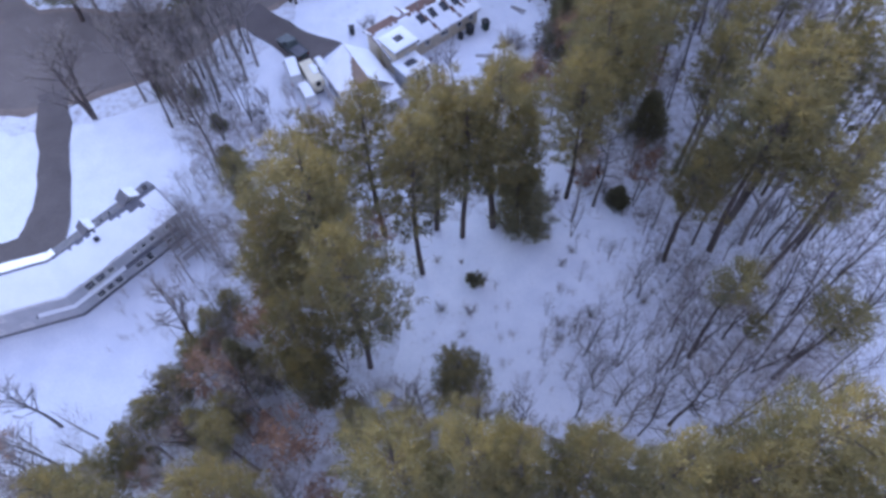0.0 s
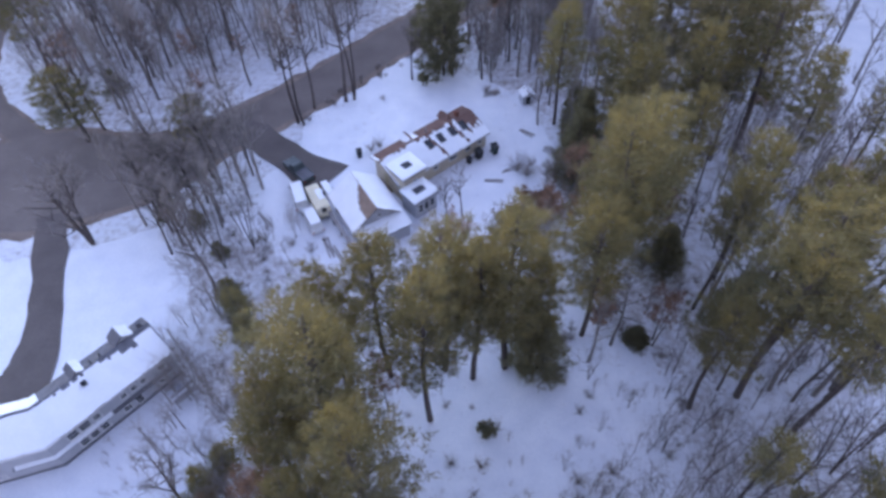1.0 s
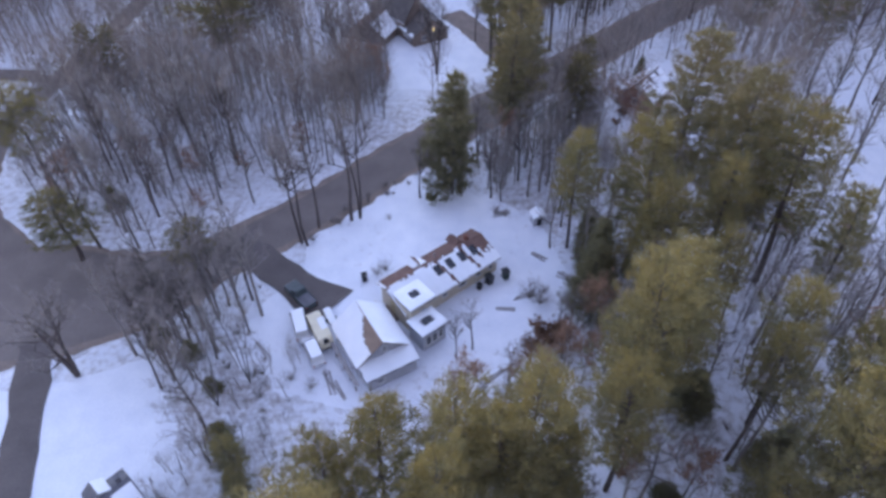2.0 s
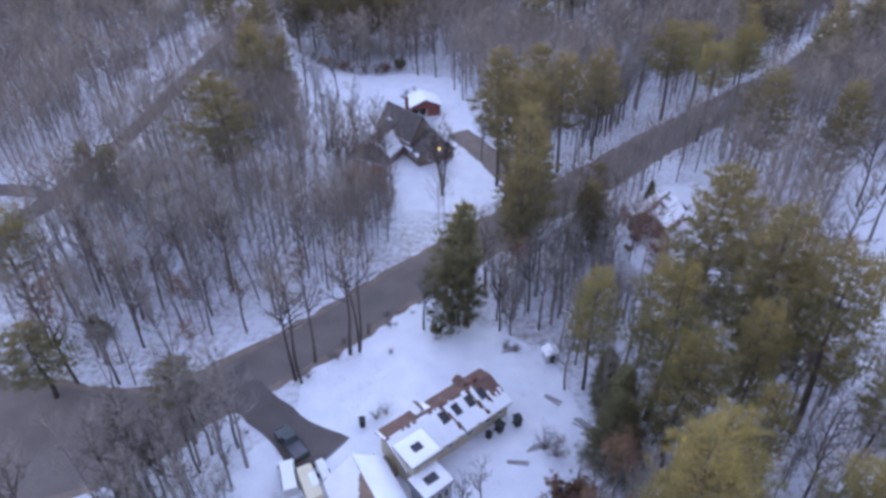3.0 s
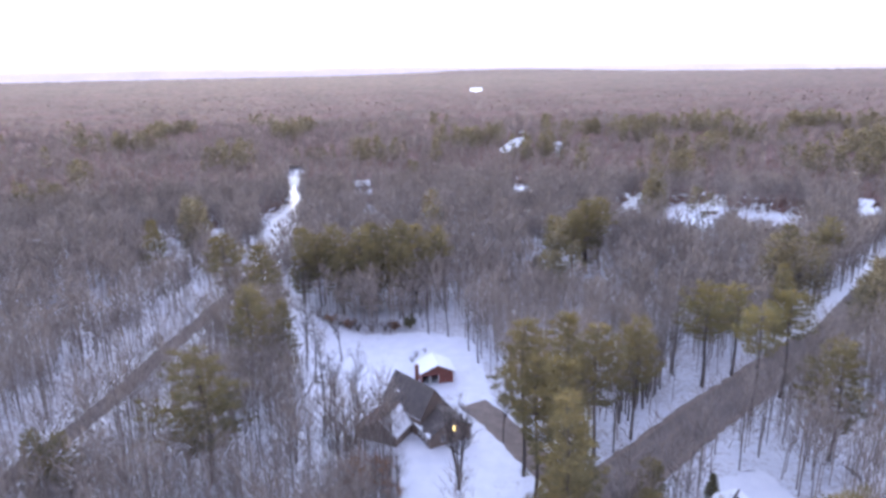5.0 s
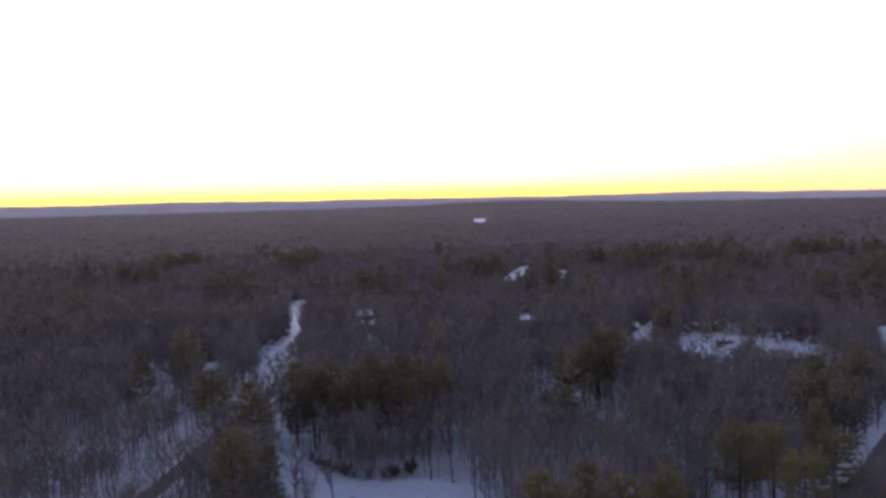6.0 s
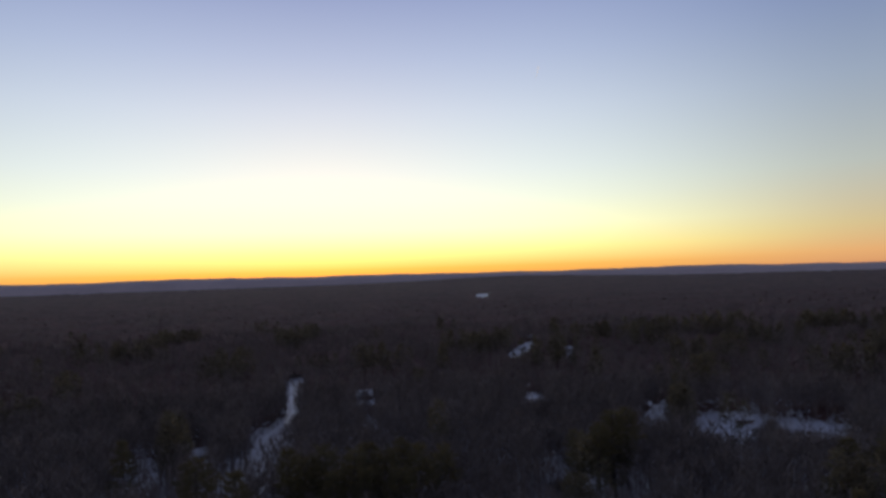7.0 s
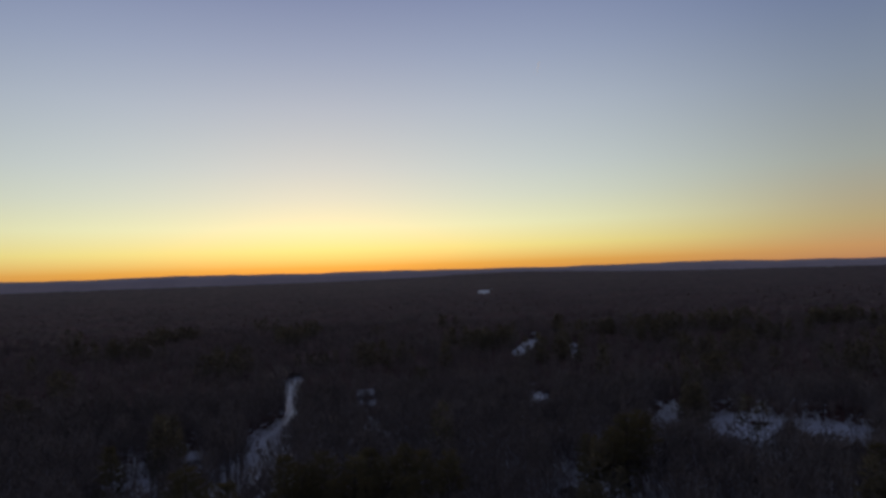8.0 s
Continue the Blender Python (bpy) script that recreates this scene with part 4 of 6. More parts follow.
# ---- woods that stand near enough to tell tree from tree ----
def scatter_things():
    r = random.Random(21)
    made = 0
    gap = 4.1
    for iy in range(int(112 / gap)):
        for ix in range(-18, 19):
            x, y = (ix + r.uniform(-0.48, 0.48)) * gap, 2 + (iy + r.uniform(-0.48, 0.48)) * gap
            if abs(x) > 26 + 0.42 * y or is_open(x, y, 0.6) or any((x - a) ** 2 + (y - b) ** 2 < (c * 0.8) ** 2 for a, b, c in TAKEN):
                continue
            if -25 < x < -4 and 48 < y < 68 or x < -21 and y < 46 and r.random() < 0.6:
                continue
            if x > 9 and y < 36 and r.random() < 0.7:
                continue
            thick = noise.noise((x / 17, y / 17, 5.0))
            west = x < -14 and y > 86
            if not west and thick < -0.30:
                continue
            k = r.random()
            if x > 16 and y < 80 and k < 0.05:
                pine(x, y, r.uniform(15, 21), r.uniform(2.2, 3.0))
            elif k < (0.17 if west else 0.13) and not (-42 < x < -14 and 44 < y < 80):
                oak(x, y, r.uniform(5, 11))
            elif west and k < 0.19:
                spruce(x, y, r.uniform(3, 6.5), r.uniform(1.3, 2.2))
            else:
                bare(x, y, r.uniform(12, 20) if west else r.uniform(9, 17), r.random() < 0.2)
            made += 1
    return made


scatter_things()


def light_bare(seed, h, twigs, width):
    """A leafless tree reduced to trunk, main limbs and twig haze, for the woods in the distance."""
    r = random.Random(seed)
    s = Sprig()
    top = Vector((r.uniform(-0.6, 0.6), r.uniform(-0.6, 0.6), h * 0.8))
    s.tube((0, 0, 0), top, 0.115 + 0.3 * width, 0.04 + 0.3 * width, 3)
    for _ in range(max(2, twigs // 10)):
        p = top * r.uniform(0.4, 0.9)
        a = r.uniform(0, 6.28)
        s.blade(p, p + Vector((math.cos(a), math.sin(a), 1.7)) * h * r.uniform(0.12, 0.2), 0.05 + 0.4 * width, r)
    for _ in range(twigs):
        z = r.uniform(0.42, 1.0)
        rad = h * 0.2 * math.sqrt(max(0.05, 1 - ((z - 0.66) / 0.38) ** 2))
        a = r.uniform(0, 6.28)
        q = rad * math.sqrt(r.random())
        p = Vector((math.cos(a) * q, math.sin(a) * q, z * h))
        o = Vector((math.cos(a) * 0.6 + r.gauss(0, 0.4), math.sin(a) * 0.6 + r.gauss(0, 0.4), 1.0)).normalized()
        s.blade(p - o * 0.9, p + o * r.uniform(0.9, 1.9), width, r)
    return np.array([tuple(v) for v in s.v]), np.array(s.f)


def light_pine(seed, h, blades, width):
    r = random.Random(seed)
    s = Sprig()
    s.tube((0, 0, 0), (0, 0, h * 0.9), 0.25, 0.05, 3)
    for _ in range(blades):
        z = r.uniform(0.3, 1.0)
        u = (z - 0.3) / 0.7
        rad = h * 0.19 * min(1.0, 0.6 + 2 * u) * (1 - u ** 2.2 * 0.85)
        a = r.uniform(0, 6.28)
        q = rad * math.sqrt(r.uniform(0.15, 1))
        p = Vector((math.cos(a) * q, math.sin(a) * q, z * h))
        o = Vector((math.cos(a) + r.gauss(0, 0.5), math.sin(a) + r.gauss(0, 0.5), r.uniform(0, 1.1))).normalized()
        s.blade(p - o * 0.5, p + o * r.uniform(0.9, 1.6) * (1 + width), width, r)
    return np.array([tuple(v) for v in s.v]), np.array(s.f)


def stuff(name, kits, places, material, label, category, seed):
    """Joins many light trees into one mesh."""
    r = np.random.RandomState(seed)
    V, F, n = [], [], 0
    for x, y, z, size in places:
        v, f = kits[r.randint(len(kits))]
        a = r.uniform(0, 6.28)
        c, s = math.cos(a), math.sin(a)
        w = size * r.uniform(0.85, 1.2)
        V.append(np.stack([(v[:, 0] * c - v[:, 1] * s) * w + x, (v[:, 0] * s + v[:, 1] * c) * w + y, v[:, 2] * size + z], 1))
        F.append(f + n)
        n += len(v)
    ob = new(name, np_mesh(name, np.concatenate(V), np.concatenate(F), material))
    return tagged(ob, label, category, kind="stuff")


def fan_places(lo, hi, area, seed, pine_share):
    """Scattered places in a wide fan ahead, split into leafless trees and pines by drifts."""
    r = np.random.RandomState(seed)
    half = radians(44)
    n = int(half * (hi * hi - lo * lo) / area)
    bare_at, pine_at = [], []
    for _ in range(n):
        d = math.sqrt(r.uniform(lo * lo, hi * hi))
        a = r.uniform(-half, half)
        x, y = d * math.sin(a), d * math.cos(a)
        if y < 470 and is_open(x, y, 0.5) and not (y > 225 and r.uniform() < (0.6 if x > 160 else 0.38 if y > 290 and x > 60 else 0.5) and line_gap(x, y, MAIN_ROAD) > 6 and line_gap(x, y, SIDE_ROAD) > 5):
            continue
        if 470 <= y < 700 and r.uniform() > 0.55 and (inside(x, y, GLADE_F) or inside(x, y, GLADE_G) or line_gap(x, y, FAR_TRACK) < 6):
            continue
        if d > 1200 and inside(x, y, GLADE_H):
            continue
        z = rise(x, y)
        drift = noise.noise((x / 60, y / 60, 8.0)) + 0.5 * noise.noise((x / 17, y / 17, 2.0))
        drift += 0.12 * max(-0.6, min(1.0, x / (0.3 * d))) if d > 260 else 0.0
        size = r.uniform(0.75, 1.15)
        if 470 < y < 560 and abs(x + 104) < 22:
            size *= 0.6
        limit = growth_limit(x, y)
        if limit is not None and r.uniform() > 0.1:
            if limit < 2.5:
                continue
            size = min(size, limit / 17)
        place = (x, y, z, size)
        (pine_at if drift > pine_share else bare_at).append(place)
    return bare_at, pine_at


for k, (lo, hi, area, share, h, twigs, tw, blades, bw) in enumerate((
        (112, 200, 9.5, 0.50, 16, 90, 0.045, 340, 0.20), (200, 400, 11.5, 0.62, 15, 50, 0.12, 150, 0.27),
        (400, 800, 60, 0.36, 15, 24, 0.14, 90, 0.50), (800, 1700, 300, 0.60, 9.0, 16, 0.34, 34, 0.6))):
    bare_at, pine_at = fan_places(lo, hi, area, 300 + k, share)
    if k == 0:
        bare_at = [p for p in bare_at if not (-13 < p[0] < 9 and 112 < p[1] < 142) or noise.noise((p[0] * 3, p[1] * 3, 1)) > 0.3]
        bare_at = [p for p in bare_at if not any((p[0] - a) ** 2 + (p[1] - b) ** 2 < 6 for a, b, c in TAKEN)]
        pine_at = [p for p in pine_at if not any((p[0] - a) ** 2 + (p[1] - b) ** 2 < 16 for a, b, c in TAKEN)][::2]
    stuff("bare_woods", [light_bare(400 + 10 * k + i, h, twigs, tw) for i in range(6)], bare_at, M_MIDWOOD if k < 3 else M_FARWOOD, "leafless grey-brown woodland over snow", "woods", 500 + k)
    stuff("pine_woods", [light_pine(450 + 10 * k + i, h + (5, 5, 5, 0.5)[k], blades, bw) for i in range(5)], pine_at, M_FARPINE if k < 3 else M_FARMIX, "scattered olive-green pines in the woods", "woods", 520 + k)


def far_canopy():
    """The forest's closed crown surface from half a kilometre to the skyline."""
    r = np.random.RandomState(7)
    rings = np.geomspace(320, 4880, 215)
    cols = 420
    half = radians(47)
    v = []
    for d in rings:
        for i in range(cols):
            a = -half + 2 * half * i / (cols - 1)
            x, y = d * math.sin(a), d * math.cos(a)
            blend = max(0.0, min(1.0, (d - 320) / 380))
            patch = 2.5 * noise.noise((x / 23, y / 23, 6.0))
            z = -1.0 + 9.0 * blend + (patch + r.uniform(-3.4, 3.4)) * (0.45 + 0.55 * blend)
            limit = growth_limit(x, y)
            if limit is not None:
                z = min(z, limit * 0.7 - 0.4)
            edge = climb_behind(x, y)
            if edge is not None:
                z = min(z, edge)
            v.append((x + r.uniform(-1.5, 1.5), y + r.uniform(-1.5, 1.5), rise(x, y) + z))
    f = []
    for k in range(len(rings) - 1):
        for i in range(cols - 1):
            a = k * cols + i
            x, y, _ = v[a]
            if y < 500 and is_open(x, y, 3.0) or y >= 500 and (inside(x, y, GLADE_F) or inside(x, y, GLADE_G) or inside(x, y, GLADE_H)):
                continue
            f.append((a, a + 1, a + cols + 1))
            f.append((a, a + cols + 1, a + cols))
    ob = new("far_woods", np_mesh("far_woods", v, f, M_FARWOOD))
    return tagged(ob, "endless brown leafless forest reaching to the skyline", "woods", kind="stuff")


far_canopy()


def thicket(x0, x1, y0, y1, n, h, seed, label):
    """A tangle of leafless saplings."""
    r = random.Random(seed)
    spots = []
    while len(spots) < n:
        x, y = r.uniform(x0, x1), r.uniform(y0, y1)
        if not any(x0r < x < x1r and y0r < y < y1r and line_gap(x, y, line) < half for line, half, x0r, x1r, y0r, y1r in ROADS):
            spots.append((x, y, 0.0, r.uniform(0.6, 1.15) * h / 8))
    return stuff("thicket", [light_bare(700 + seed + i, 8, 70, 0.024 if 8 < seed < 11 else 0.016) for i in range(4)], spots, M_TWIG, label, "thicket", seed)


thicket(22, 41, 17, 34, 26, 5.0, 1, "thin leafless saplings and brush in the snow")
thicket(9, 22, 19, 30, 26, 5.0, 2, "sparse leafless saplings in the glade")
thicket(-34, -19, 44, 67, 70, 4.2, 3, "grey leafless brush between the two yards")
thicket(5, 26, 97, 121, 170, 8.5, 4, "dense brown-grey thicket beside the road")
thicket(-26, -13, 13, 31, 120, 6.5, 5, "dense leafless thicket beside the pale house")
thicket(-47, -35, 11, 20, 45, 7.5, 11, "leafless grey-brown brush at the lawn's edge")
thicket(22, 58, 38, 62, 120, 6.5, 6, "leafless undergrowth beneath the pines")
thicket(17, 56, 62, 100, 190, 8.0, 7, "leafless undergrowth beneath the tall pines")
thicket(-70, -14, 97, 140, 130, 9.0, 9, "grey leafless understory beyond the road")
thicket(-74, -44, 84, 130, 40, 8.5, 10, "grey leafless understory by the side road")
thicket(-25, -12, 119, 135, 60, 9.5, 10, "dense brown-grey clump beside the brown house's yard")
thicket(-31, -21, 31, 46, 45, 7.0, 12, "thin grey saplings beside the pale house")
thicket(4, 14.5, 23, 37, 26, 2.3, 13, "wispy low brush in the snowy glade")
thicket(28, 46, 19, 36, 60, 5.5, 14, "leafless brush and poles beside the glade")
thicket(14, 30, 27, 42, 46, 2.8, 15, "wispy low brush under the leaning saplings")
thicket(-36, -28, 28, 36, 20, 2.2, 16, "wispy weeds in the snow below the pale house")
thicket(-24, -12, 50, 60, 10, 2.6, 8, "low leafless brush behind the garage")


def ridge(name, d, height, wave, seed):
    """A low line of hills at the skyline."""
    bm = bmesh.new()
    rows = []
    for i in range(181):
        a = radians(-52 + 104 * i / 180)
        x = -52 + 104 * i / 180
        h = height + wave * noise.noise((x / 13, seed, 0)) + 0.45 * wave * noise.noise((x / 3.4, seed, 4)) - 0.35 * x + 0.2 * wave * noise.noise((x / 0.9, seed, 2))
        rows.append([bm.verts.new((d0 * math.sin(a), d0 * math.cos(a), z)) for d0, z in ((d - 260, 0), (d - 120, 0.7 * h), (d, h), (d + 60, 0))])
    for a, b in zip(rows, rows[1:]):
        for i in range(3):
            bm.faces.new((a[i], a[i + 1], b[i + 1], b[i]))
    bmesh.ops.recalc_face_normals(bm, faces=bm.faces)
    return tagged(part(name, bm, M_RIDGE), "low skyline hills in a pale haze-tinted colour", "hills", kind="structure")


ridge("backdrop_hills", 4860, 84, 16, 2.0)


# ---- buildings ----
def snow_cover(parent, origin, u, v, lu, lv, keep, thick=0.16, name="snow_cover"):
    """Snow on a slope, a part for each unbroken patch; u runs along the eave, v up the slope. keep(a, b) says where it lies, in shares."""
    o, u, v = Vector(origin), Vector(u).normalized(), Vector(v).normalized()
    n = u.cross(v).normalized()
    if n.z < 0:
        n = -n
    nu, nv = max(4, int(lu / 0.3)), max(4, int(lv / 0.3))
    left = {(i, j) for i in range(nu) for j in range(nv) if keep((i + 0.5) / nu, (j + 0.5) / nv)}
    while left:
        patch, edge = set(), [min(left)]
        while edge:
            c = edge.pop()
            if c in left:
                left.discard(c)
                patch.add(c)
                edge += [(c[0] + 1, c[1]), (c[0] - 1, c[1]), (c[0], c[1] + 1), (c[0], c[1] - 1)]
        if len(patch) < 4:
            continue
        bm = bmesh.new()
        grid = {}
        for i, j in sorted(patch):
            quad = []
            for key in ((i, j), (i + 1, j), (i + 1, j + 1), (i, j + 1)):
                if key not in grid:
                    p = o + u * (lu * key[0] / nu) + v * (lv * key[1] / nv)
                    p += u * 0.10 * noise.noise((p.x * 1.3, p.y * 1.3, 7)) + v * 0.10 * noise.noise((p.x * 1.3, p.y * 1.3, 3))
                    p += n * (thick * (0.85 + 0.35 * noise.noise((p.x * 0.8, p.y * 0.8, 1))))
                    grid[key] = bm.verts.new(p)
                quad.append(grid[key])
            bm.faces.new(quad)
        r = bmesh.ops.extrude_face_region(bm, geom=bm.faces[:])
        for g in r["geom"]:
            if isinstance(g, bmesh.types.BMVert):
                g.co -= n * (thick * 0.97)
        bmesh.ops.recalc_face_normals(bm, faces=bm.faces)
        part(name, bm, M_SNOW, parent, "white layer of old snow")


def window(parent, x, y, z, w, h, face="-y", pane=None, trim=None, name="window", skew=0):
    """A framed window set proud of a wall: frame, glass, mid bar and sill."""
    turn = {"-y": 0, "+x": 90, "+y": 180, "-x": 270}[face] + skew
    bm = bmesh.new()
    t = 0.09
    box(bm, -w / 2, w / 2, -0.07, 0.02, h / 2 - t, h / 2)
    box(bm, -w / 2, w / 2, -0.07, 0.02, -h / 2, -h / 2 + t)
    box(bm, -w / 2, -w / 2 + t, -0.07, 0.02, -h / 2 + t, h / 2 - t)
    box(bm, w / 2 - t, w / 2, -0.07, 0.02, -h / 2 + t, h / 2 - t)
    box(bm, -w / 2 + t, w / 2 - t, -0.055, 0.0, -0.03, 0.03)
    ob = part(name, bm, trim or M_WHITE, parent, "", pose(x, y, z, 0, 0, turn))
    part("pane", boxed(-w / 2 + t, w / 2 - t, -0.035, -0.012, -h / 2 + t, -0.03), pane or M_GLASS, ob, "dark reflecting glass" if pane is None else "warmly lit glass")
    part("pane", boxed(-w / 2 + t, w / 2 - t, -0.035, -0.012, 0.03, h / 2 - t), pane or M_GLASS, ob, "dark reflecting glass" if pane is None else "warmly lit glass")
    part("sill", boxed(-w / 2 - 0.06, w / 2 + 0.06, -0.14, -0.072, -h / 2 - 0.05, -h / 2 + 0.02, bevel=0.01), trim or M_WHITE, ob)
    return ob


def skylight(parent, p, u, v, w, h):
    """A skylight lying in a roof slope: raised kerb and dark glass."""
    u, v = Vector(u).normalized(), Vector(v).normalized()
    n = u.cross(v).normalized()
    m = Matrix((u, v, n)).transposed().to_4x4()
    m.translation = Vector(p)
    bm = bmesh.new()
    for a in ((-w / 2, w / 2, -h / 2, -h / 2 + 0.08), (-w / 2, w / 2, h / 2 - 0.08, h / 2), (-w / 2, -w / 2 + 0.08, -h / 2 + 0.08, h / 2 - 0.08), (w / 2 - 0.08, w / 2, -h / 2 + 0.08, h / 2 - 0.08)):
        box(bm, *a, -0.1, 0.16)
    ob = part("skylight", bm, M_DARK, parent, "", m)
    part("pane", boxed(-w / 2 + 0.08, w / 2 - 0.08, -h / 2 + 0.08, h / 2 - 0.08, 0.05, 0.09), M_GLASS, ob, "dark glass")
    return ob


def clapboards(parent, x0, x1, y, z0, z1, side, material):
    """Overlapping siding courses on a wall along x."""
    bm = bmesh.new()
    z = z0
    while z < z1 - 0.05:
        t = min(0.26, z1 - z)
        prism(bm, [(y, z), (y + side * 0.035, z), (y + side * 0.006, z + t), (y, z + t)], "x", x0, x1)
        z += t
    return part("siding", bm, material, parent, "overlapping horizontal siding boards")


def gable_block(parent, L, W, wall, top, off, siding, roofing, m=None, over=0.35, back=None):
    """Walls with gable ends and two roof slabs. Returns what is needed to lay snow and skylights on the slopes."""
    hold = parent
    back = back or wall
    bm = prismed([(-W / 2, 0.0), (W / 2, 0.0), (W / 2, back), (off, top - 0.12), (-W / 2, wall)], "x", -L / 2, L / 2)
    walls = part("wall", bm, siding, hold, "", m)
    info = {}
    for side in (-1, 1):
        run = W / 2 - side * off
        low = wall if side < 0 else back
        d = Vector((0, side * run, low - top)).normalized()
        length = math.hypot(run, top - low) + over
        nrm = Vector((0, -d.z * side, d.y * side))
        if nrm.z < 0:
            nrm = -nrm
        a = Vector((0, off, top))
        e = a + d * length
        prof = [(a.y, a.z - 0.14), (a.y, a.z + 0.02), (e.y + nrm.y * 0.02, e.z + 0.02), (e.y, e.z - 0.14)]
        part("roof_slope", prismed(prof, "x", -L / 2 - over, L / 2 + over), roofing, hold, "", m)
        part("fascia", prismed([(e.y + side * 0.004, e.z - 0.2), (e.y + side * 0.045, e.z - 0.2), (e.y + side * 0.045, e.z + 0.0), (e.y + side * 0.004, e.z + 0.0)], "x", -L / 2 - over - 0.02, L / 2 + over + 0.02), M_WHITE, hold, "white eave board", m)
        info[side] = (Vector((-L / 2 - over, e.y, e.z + 0.02)), Vector((1, 0, 0)), -d, L + 2 * over, length)
    part("ridge_cap", prismed([(off - 0.16, top - 0.03), (off, top + 0.07), (off + 0.16, top - 0.03)], "x", -L / 2 - over, L / 2 + over), roofing, hold, "", m)
    return walls, info


def on_slope(s, a, b, lift=0.0):
    o, u, v, lu, lv = s
    n = u.cross(v).normalized()
    if n.z < 0:
        n = -n
    return o + u * (lu * a) + v * (lv * b) + n * lift


def flat_wing(parent, m, L, W, wall, peak, siding, windows, roof_label):
    """A square wing with a low hipped roof under snow and one skylight."""
    wing = part("wing", prismed([(-L / 2, -W / 2), (L / 2, -W / 2), (L / 2, W / 2), (-L / 2, W / 2)], "z", 0, wall), siding, parent, "square wing with a low hipped roof", m)
    o = 0.3
    bm = bmesh.new()
    base = [bm.verts.new((x, y, wall)) for x, y in ((-L / 2 - o, -W / 2 - o), (L / 2 + o, -W / 2 - o), (L / 2 + o, W / 2 + o), (-L / 2 - o, W / 2 + o))]
    eave = [bm.verts.new((v.co.x, v.co.y, wall + 0.16)) for v in base]
    tops = [bm.verts.new((x, y, wall + peak)) for x, y in ((-0.5, -0.5), (0.5, -0.5), (0.5, 0.5), (-0.5, 0.5))]
    for i in range(4):
        j = (i + 1) % 4
        bm.faces.new((base[i], base[j], eave[j], eave[i]))
        bm.faces.new((eave[i], eave[j], tops[j], tops[i]))
    bm.faces.new(tops)
    bm.faces.new(base[::-1])
    part("roof", bm, M_ROOFGREY, wing)
    bm = bmesh.new()
    ring = []
    for k, (g, z) in enumerate(((o - 0.02, 0.17), (o - 0.1, 0.36), (-W * 0.2, 0.26 + peak * 0.62), (-W / 2 + 0.55, 0.12 + peak))):
        ring.append([bm.verts.new((sx * (L / 2 + g), sy * (W / 2 + g), wall + z)) for sx, sy in ((-1, -1), (1, -1), (1, 1), (-1, 1))])
    for a, b in zip(ring, ring[1:]):
        for i in range(4):
            j = (i + 1) % 4
            bm.faces.new((a[i], a[j], b[j], b[i]))
    bmesh.ops.recalc_face_normals(bm, faces=bm.faces)
    part("snow_cover", bm, M_SNOW, wing, "white layer of old snow")
    bm = bmesh.new()
    box(bm, -0.55, 0.55, -0.55, 0.55, wall + peak - 0.05, wall + peak + 0.2, bevel=0.04)
    part("skylight", bm, M_GLASS, wing, "dark glass dome")
    for face, n, w, h, z in windows:
        for i in range(n):
            off = (i - (n - 1) / 2) * (w + 0.12)
            p = {"-y": (off, -W / 2), "+x": (L / 2, off), "-x": (-L / 2, off)}[face]
            window(wing, p[0], p[1], z, w, h, face)
    return wing


def chimney(parent, x, y, z0, z1, s=0.7):
    bm = boxed(-s / 2, s / 2, -s / 2, s / 2, z0, z1)
    box(bm, -s / 2 - 0.06, s / 2 + 0.06, -s / 2 - 0.06, s / 2 + 0.06, z1 - 0.22, z1 - 0.05)
    box(bm, -s / 4, s / 4, -s / 4, s / 4, z1 - 0.05, z1 + 0.18)
    return part("chimney", bm, M_BRICK, parent, "", pose(x, y, 0))


